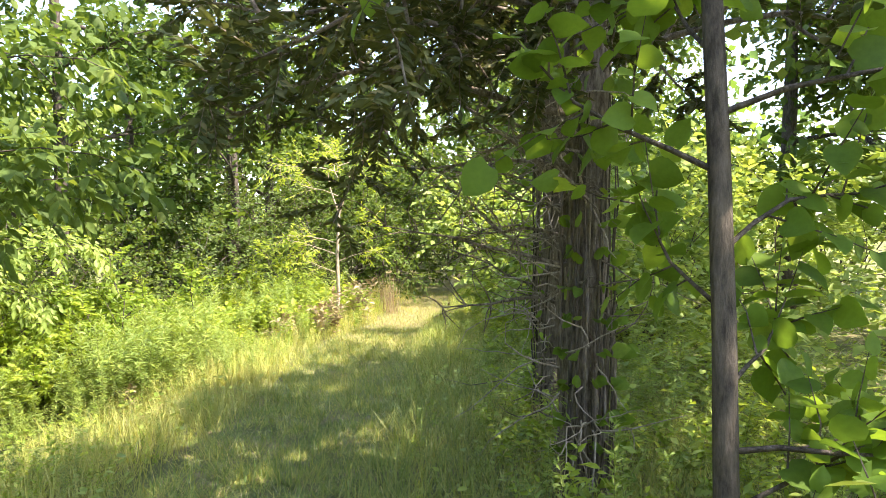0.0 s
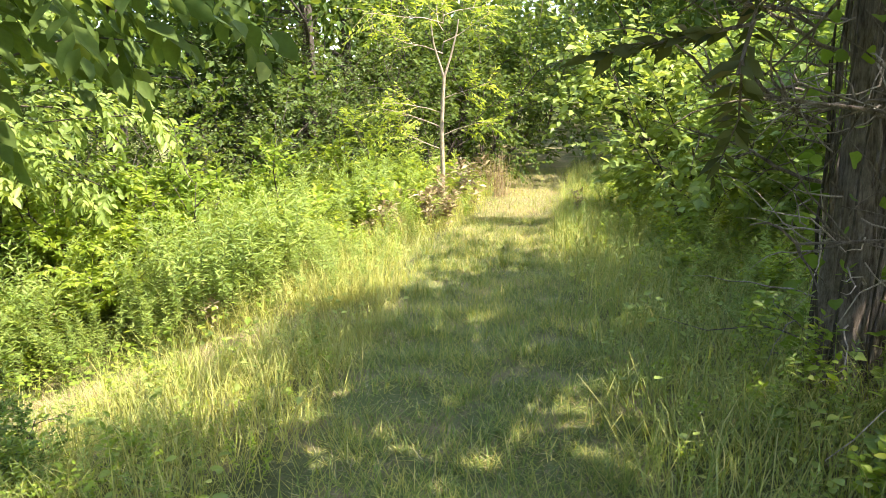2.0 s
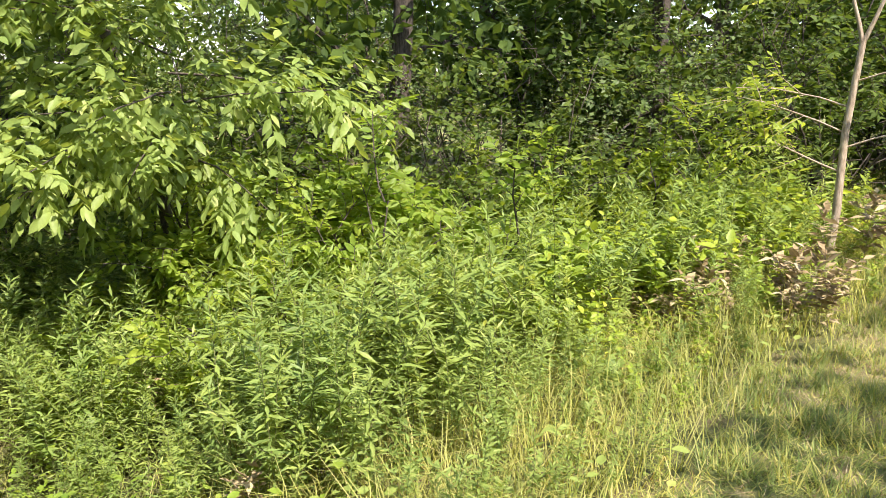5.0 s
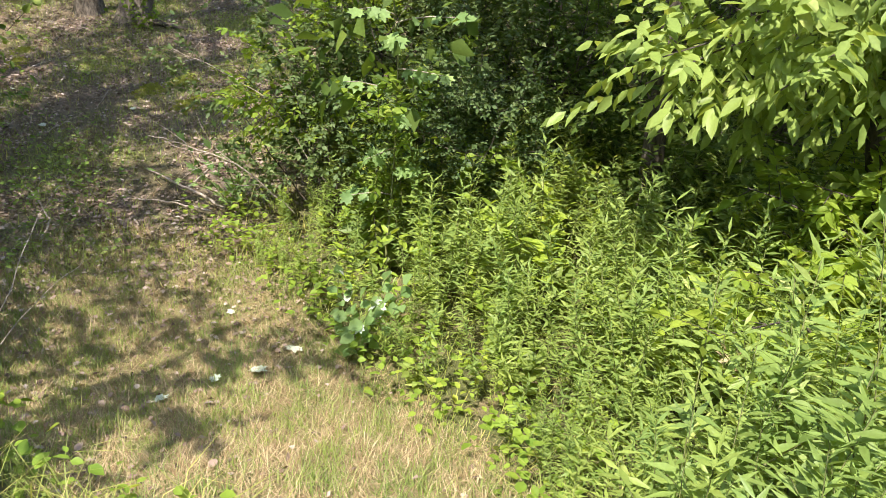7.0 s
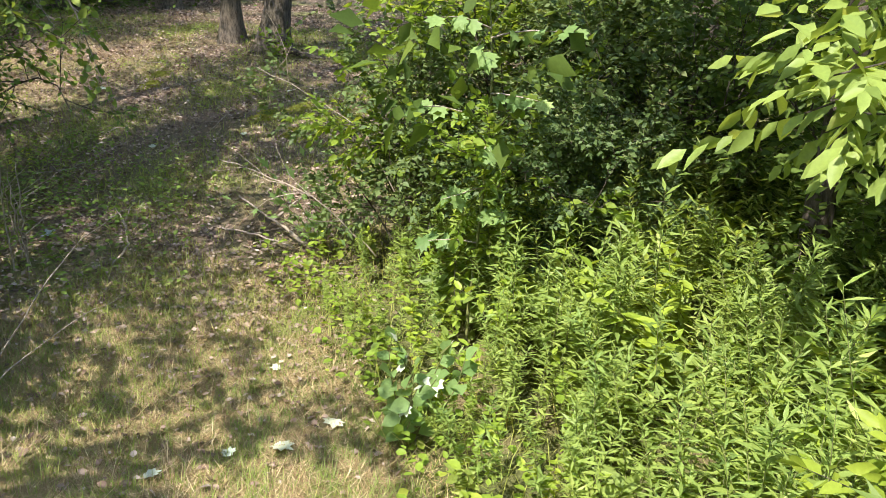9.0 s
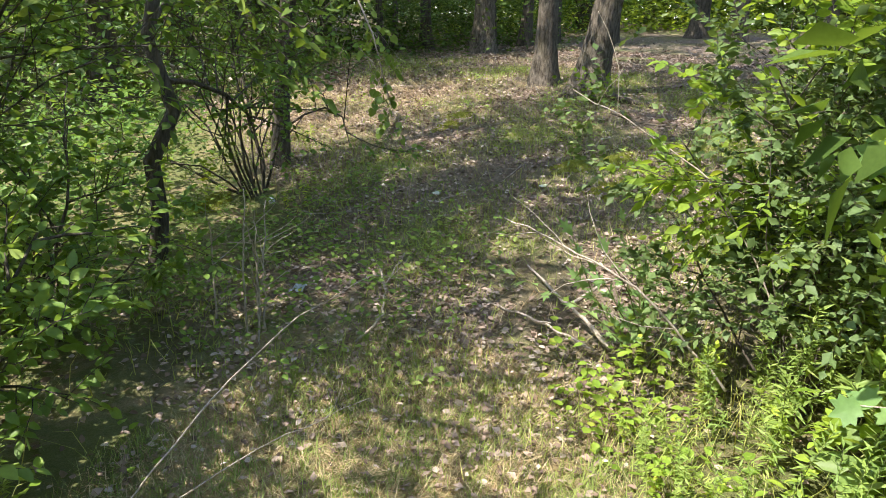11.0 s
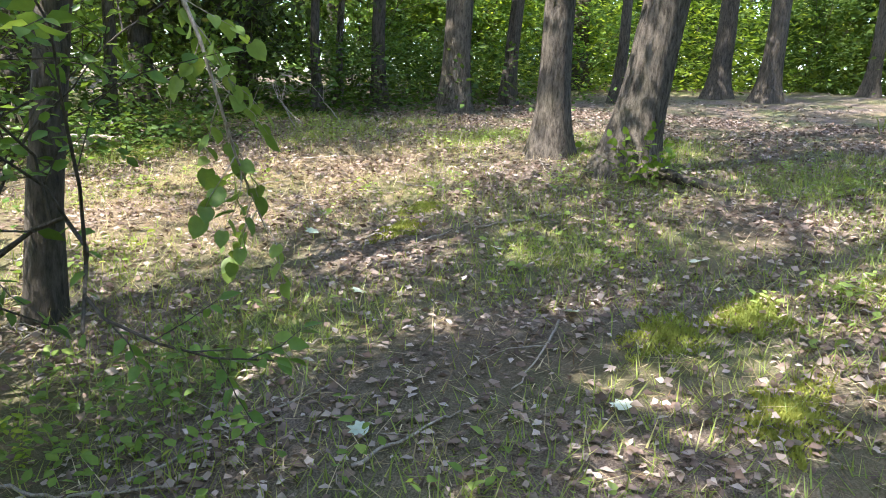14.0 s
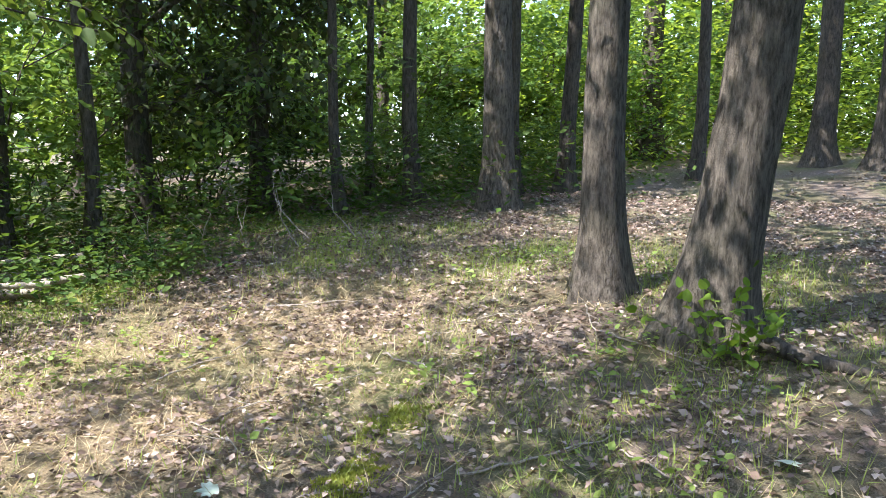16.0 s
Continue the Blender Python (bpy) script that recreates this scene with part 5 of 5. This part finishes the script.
def stalk(name, pts, r0, r1, mat, label, twigs=(), category="branch", group=""):
    """A bare branch or dry stalk through the given places, with side twigs; it starts on the ground or in a shrub."""
    pts = np.array(pts, float)
    t = thing(name, tuple(pts[0]), label, category, group)
    k = np.linspace(0, 1, 4 * len(pts))
    s = np.linspace(0, 1, len(pts))
    line = np.stack([np.interp(k, s, pts[:, c]) for c in range(3)], -1) - pts[0]
    rr = np.random.default_rng(int(abs(pts[0, 0]) * 1000) + len(pts))
    line[1:-1] += rr.normal(0, 0.006, (len(line) - 2, 3))
    b = Buf()
    tube(b, line, np.linspace(r0, r1, len(line)), 6)
    part("stem", b, mat, t)
    for at, d, ln in twigs:
        q = np.array([np.interp(at, k, line[:, c]) for c in range(3)])
        b = Buf()
        tube(b, bend(q, d, ln, 5, 0.0, 0.14, rr), np.linspace(r1 * 1.2, r1 * 0.4, 6), 4)
        part("twig", b, mat, t)
    return t


def gz(x, y, up=0.0):
    return (x, y, ground_z(x, y) + up)


# bare and dry branches round the side path
stalk("dead_branch", [gz(-8.0, 6.3, 0.3), (-7.95, 5.75, 0.05), (-7.85, 5.35, 0.3), (-7.8, 5.05, 0.42)], 0.005, 0.0022, M_TWIG, "bare pale branch arching out of the tangled shrub", [(0.75, (-0.2, -0.1, 1), 0.5), (0.85, (0.2, 0.3, 0.3), 0.3)])
stalk("dead_branch", [gz(-7.75, 6.0, 0.25), (-7.55, 5.6, -0.4), (-7.45, 5.25, -0.25), (-7.42, 4.95, -0.18)], 0.007, 0.003, M_TWIG, "forked bare twigs reaching over the path from a shrub",
      [(0.35, (0.1, -0.6, 0.5), 0.5), (0.5, (0, -0.8, -0.25), 0.45), (0.65, (0.15, -0.5, 0.6), 0.35), (0.4, (0.1, -0.7, -0.1), 0.5), (0.8, (-0.1, -0.6, -0.3), 0.3), (0.2, (0.2, -0.7, 0.1), 0.4)])
stalk("dry_stalk", [gz(-5.3, 4.75), (-5.6, 4.9, -0.62), (-6.3, 4.7, -0.45), (-7.1, 4.4, -0.52), (-7.5, 4.25, -0.68)], 0.004, 0.0015, M_TWIG, "long dry stalk bowing over the mown path", [(0.9, (-0.6, 0, 0.5), 0.2), (0.95, (-0.5, -0.3, 0.2), 0.15)])
stalk("dry_stalk", [gz(-4.95, 4.9), (-5.4, 5.0, -0.75), (-6.0, 5.0, -0.7), (-6.6, 4.85, -0.85)], 0.0035, 0.0015, M_TWIG, "thin dry stalk leaning over the mown path", [(0.8, (-0.5, 0.3, 0.3), 0.25)])
stalk("fallen_branch", [gz(-8.86, 4.27, 0.02), gz(-8.55, 4.6, 0.08), gz(-8.3, 4.95, 0.12), gz(-8.05, 5.3, 0.10)], 0.007, 0.014, M_TWIG, "pale fallen branch lying across the leaf litter", [(0.6, (-0.5, 0.6, 0.5), 0.3)])
stalk("fallen_branch", [gz(-8.3, 4.3, 0.01), gz(-8.2, 4.7, 0.05), gz(-8.05, 5.2, 0.06)], 0.006, 0.009, M_TWIG, "thin fallen branch on the leaf litter", [(0.5, (0.5, 0.5, 0.1), 0.25)])
stalk("fallen_branch", [gz(-8.6, 3.35, 0.02), gz(-8.1, 3.6, 0.03), gz(-7.75, 3.9, 0.03), gz(-7.4, 4.0, 0.02)], 0.004, 0.010, M_TWIG, "curved dead branch lying on the ground", [(0.4, (-0.4, -0.5, 0.2), 0.3)])
for i, (x, y, ln) in enumerate([(-7.15, 3.5, 0.75), (-7.05, 3.45, 0.85), (-7.2, 3.38, 0.7), (-6.95, 3.3, 0.8), (-7.0, 3.62, 0.6), (-7.3, 3.25, 0.65)]):
    stalk("dry_stalk", [gz(x, y), gz(x - 0.03, y - 0.05, ln * 0.5), gz(x + 0.06 * (i - 2), y - 0.12 + 0.05 * i, ln)], 0.007, 0.003, M_TWIG, "broken pale dry stalk standing by the path",
          [(0.7, (0.4 * (i - 3), 0.4, 0.3), 0.3), (0.5, (-0.3, 0.2 * i - 0.5, 0.3), 0.35)], "stalk", "broken dry stalks")
# sticks in the grove
rng = np.random.default_rng(521)
for i in range(46):
    x, y = rng.uniform(-14.5, -8.2), rng.uniform(-2.2, 4.6)
    if float(in_grove(x, y)) < 0.6:
        continue
    a, ln = rng.uniform(0, 3.14), rng.uniform(0.25, 0.9)
    c, s = math.cos(a) * ln / 2, math.sin(a) * ln / 2
    stalk("fallen_stick", [gz(x - c, y - s, 0.012), gz(x + rng.normal(0, 0.03), y + rng.normal(0, 0.03), 0.02), gz(x + c, y + s, 0.012)], rng.uniform(0.004, 0.009), 0.003, M_TWIG,
          "dead stick lying among fallen leaves", [(0.5, (rng.normal(), rng.normal(), 0.1), ln * 0.35)], "stick", "sticks on the grove floor")
for i, (x0, y0, x1, y1, r) in enumerate([(-12.1, -3.0, -11.2, -4.4, 0.055), (-12.5, -3.1, -11.4, -3.6, 0.04), (-12.3, -3.5, -11.0, -3.9, 0.05), (-12.7, -3.6, -11.3, -4.6, 0.035), (-12.0, -2.6, -11.0, -3.2, 0.03)]):
    stalk("log", [gz(x0, y0, 0.06 + 0.04 * i), gz((x0 + x1) / 2, (y0 + y1) / 2, 0.08 + 0.05 * i), gz(x1, y1, 0.07 + 0.05 * i)], r, r * 0.7, M_TWIG, "grey dead log in a brush heap", [(0.6, (0.3, 0.5, 0.6), 0.5)], "log", "brush heap")
for i, (x, y) in enumerate([(-13.6, -2.9), (-13.9, -2.6), (-13.3, -3.2), (-14.3, -2.3), (-14.9, -2.1), (-14.6, -2.5)]):
    stalk("leaning_stick", [gz(x, y, 0.0), gz(x + 0.15, y + 0.2 - 0.1 * i, 0.3), gz(x + 0.2, y + 0.45 - 0.15 * i, 0.55)], 0.009, 0.004, M_TWIG, "pale dead stick leaning before the brush", [(0.5, (0.1, -0.4, 0.6), 0.35)], "stick", "sticks before the brush")


# ---------------------------------------------------------------- moss, ivy, pale leaves, litter
def moss_mound(x, y, rx, ry, seed):
    rng = np.random.default_rng(seed)
    t = thing("moss_patch", gz(x, y), "low bright green moss cushion on the ground", "moss", "moss on the grove floor")
    n = int(4200 * rx * ry / 0.05)
    a, r = rng.uniform(0, 6.283, n), rng.uniform(0, 1, n) ** 0.5
    r = r ** 1.5 * 1.25
    px, py = rx * r * np.cos(a) * (1 + 0.35 * np.sin(3 * a + seed)), ry * r * np.sin(a) * (1 + 0.3 * np.sin(5 * a))
    base = height(x + px, y + py) - ground_z(x, y) + 0.018 * np.clip(1 - r ** 2, 0, 1) * (1 + 0.4 * np.sin(px * 40) * np.sin(py * 37))
    P = np.stack([px, py, base], -1)
    d = np.stack([rng.normal(0, 0.5, n), rng.normal(0, 0.5, n), np.ones(n)], -1)
    b = Buf()
    leaves(b, LANCE, P, d, rng.normal(0, 1, (n, 3)), rng.uniform(0.012, 0.03, n), rng.uniform(0.006, 0.012, n))
    part("cushion", b, M_MOSS, t)


for i, (x, y, rx, ry) in enumerate([(-8.45, 1.1, 0.26, 0.13), (-10.9, 3.5, 0.2, 0.13), (-11.3, 3.75, 0.2, 0.14), (-10.5, 4.1, 0.24, 0.13), (-11.0, 4.5, 0.25, 0.15), (-12.1, 1.25, 0.2, 0.1), (-11.55, 1.5, 0.2, 0.09)]):
    moss_mound(x, y, rx, ry, 530 + i)

ivy = thing("ivy_clump", gz(-13.5, 2.32, 0.0), "green ivy clump growing against the leaning oak", "ivy")
rng = np.random.default_rng(541)
sp = Sprays()
for i in range(12):
    w = Buf()
    pts = bend((rng.normal(0, 0.07), rng.normal(0, 0.07), 0), (rng.normal(0, 0.3), rng.normal(0, 0.3), 1), rng.uniform(0.25, 0.6), 4, 0.03, 0.15, rng)
    tube(w, pts, np.linspace(0.004, 0.002, 5), 4)
    part("stem", w, M_STEM, ivy)
    sp.along(pts, 9, 0.075, rng, 0.3, 0.8, 0.15)
b = Buf()
sp.mesh_into(b, HEART, 0.8)
part("foliage", b, M_VINE, ivy)
stalk("tree_root", [gz(-13.7, 2.3, 0.10), gz(-13.62, 2.5, 0.09), gz(-13.62, 2.75, 0.05), gz(-13.7, 3.1, -0.02)], 0.06, 0.03, M_DARKBARK, "dark surface root snaking from the leaning oak", [], "root")

pale = thing("pale_vine", gz(-6.05, 6.78), "low vine with whitish bleached leaves by the path", "vine")
rng = np.random.default_rng(551)
sp, sp2 = Sprays(), Sprays()
for i in range(9):
    w = Buf()
    pts = bend((rng.normal(0, 0.08), rng.normal(0, 0.08), 0), (rng.normal(0.2, 0.3), rng.normal(0, 0.3), 1), rng.uniform(0.3, 0.62), 4, 0.03, 0.12, rng)
    tube(w, pts, np.linspace(0.004, 0.002, 5), 4)
    part("stem", w, M_STEM, pale)
    sp.along(pts, 7, 0.10, rng, 0.5, 0.6, 0.2, (0.8, 0.1, 0))
    if i % 4 == 0:
        sp2.along(pts[-3:], 2, 0.10, rng, 0.5, 0.6, 0.4, (0.8, 0.1, 0))
b = Buf()
sp.mesh_into(b, OVATE, 0.85)
part("foliage", b, M_MAPLE, pale)
b = Buf()
l2 = np.concatenate(sp2.l)
for i in range(len(l2)):
    b = Buf()
    leaves(b, MAPLE, np.concatenate(sp2.p)[i:i + 1], np.concatenate(sp2.d)[i:i + 1], np.concatenate(sp2.n)[i:i + 1], l2[i:i + 1], l2[i:i + 1])
    part("bleached_leaf", b, M_PALE, pale, "white bleached leaf")

for i, (x, y, s, a) in enumerate([(-6.05, 6.38, 0.11, 20), (-5.72, 6.2, 0.12, 80), (-5.2, 5.85, 0.08, 140), (-5.55, 6.05, 0.07, 200), (-6.4, 5.9, 0.06, 300), (-11.6, 2.2, 0.1, 40), (-10.9, 3.0, 0.09, 100), (-11.9, 3.3, 0.1, 160), (-10.6, 2.0, 0.08, 10),
                                  (-12.6, 2.9, 0.1, 70), (-10.2, 3.6, 0.08, 230), (-9.6, 2.9, 0.08, 290), (-11.2, 1.1, 0.1, 330)]):
    t = thing("pale_leaf", gz(x, y, 0.02), "single bleached white leaf lying on the ground", "leaf", "bleached leaves", turn=a)
    b = Buf()
    leaves(b, MAPLE, np.zeros((1, 3)), np.array([(1.0, 0, 0.12)]), np.array([(0.1, 0.2, 1.0)]), [s], [s])
    part("blade", b, M_PALE, t)

scrap = thing("paper_scrap", gz(-8.78, 1.62, 0.05), "small white crumpled paper scrap by the shrub", "litter")
bm = bmesh.new()
bmesh.ops.create_icosphere(bm, subdivisions=2, radius=0.034)
for v in bm.verts:
    v.co *= 1 + 0.45 * noise.noise(v.co * 60)
me = bpy.data.meshes.new("ball")
bm.to_mesh(me)
bm.free()
me.materials.append(M_WHITE)
part("ball", me, M_WHITE, scrap)
wrap = thing("wrapper", gz(-7.66, 3.22, 0.03), "crumpled grey-blue wrapper lying in low plants", "litter", turn=30)
bm = bmesh.new()
bmesh.ops.create_grid(bm, x_segments=9, y_segments=5, size=0.5)
for v in bm.verts:
    v.co = Vector((v.co.x * 0.15, v.co.y * 0.08, 0.03 + 0.035 * noise.noise(v.co * 7)))
me = bpy.data.meshes.new("sheet")
bm.to_mesh(me)
bm.free()
me.materials.append(M_WRAP)
part("sheet", me, M_WRAP, wrap)
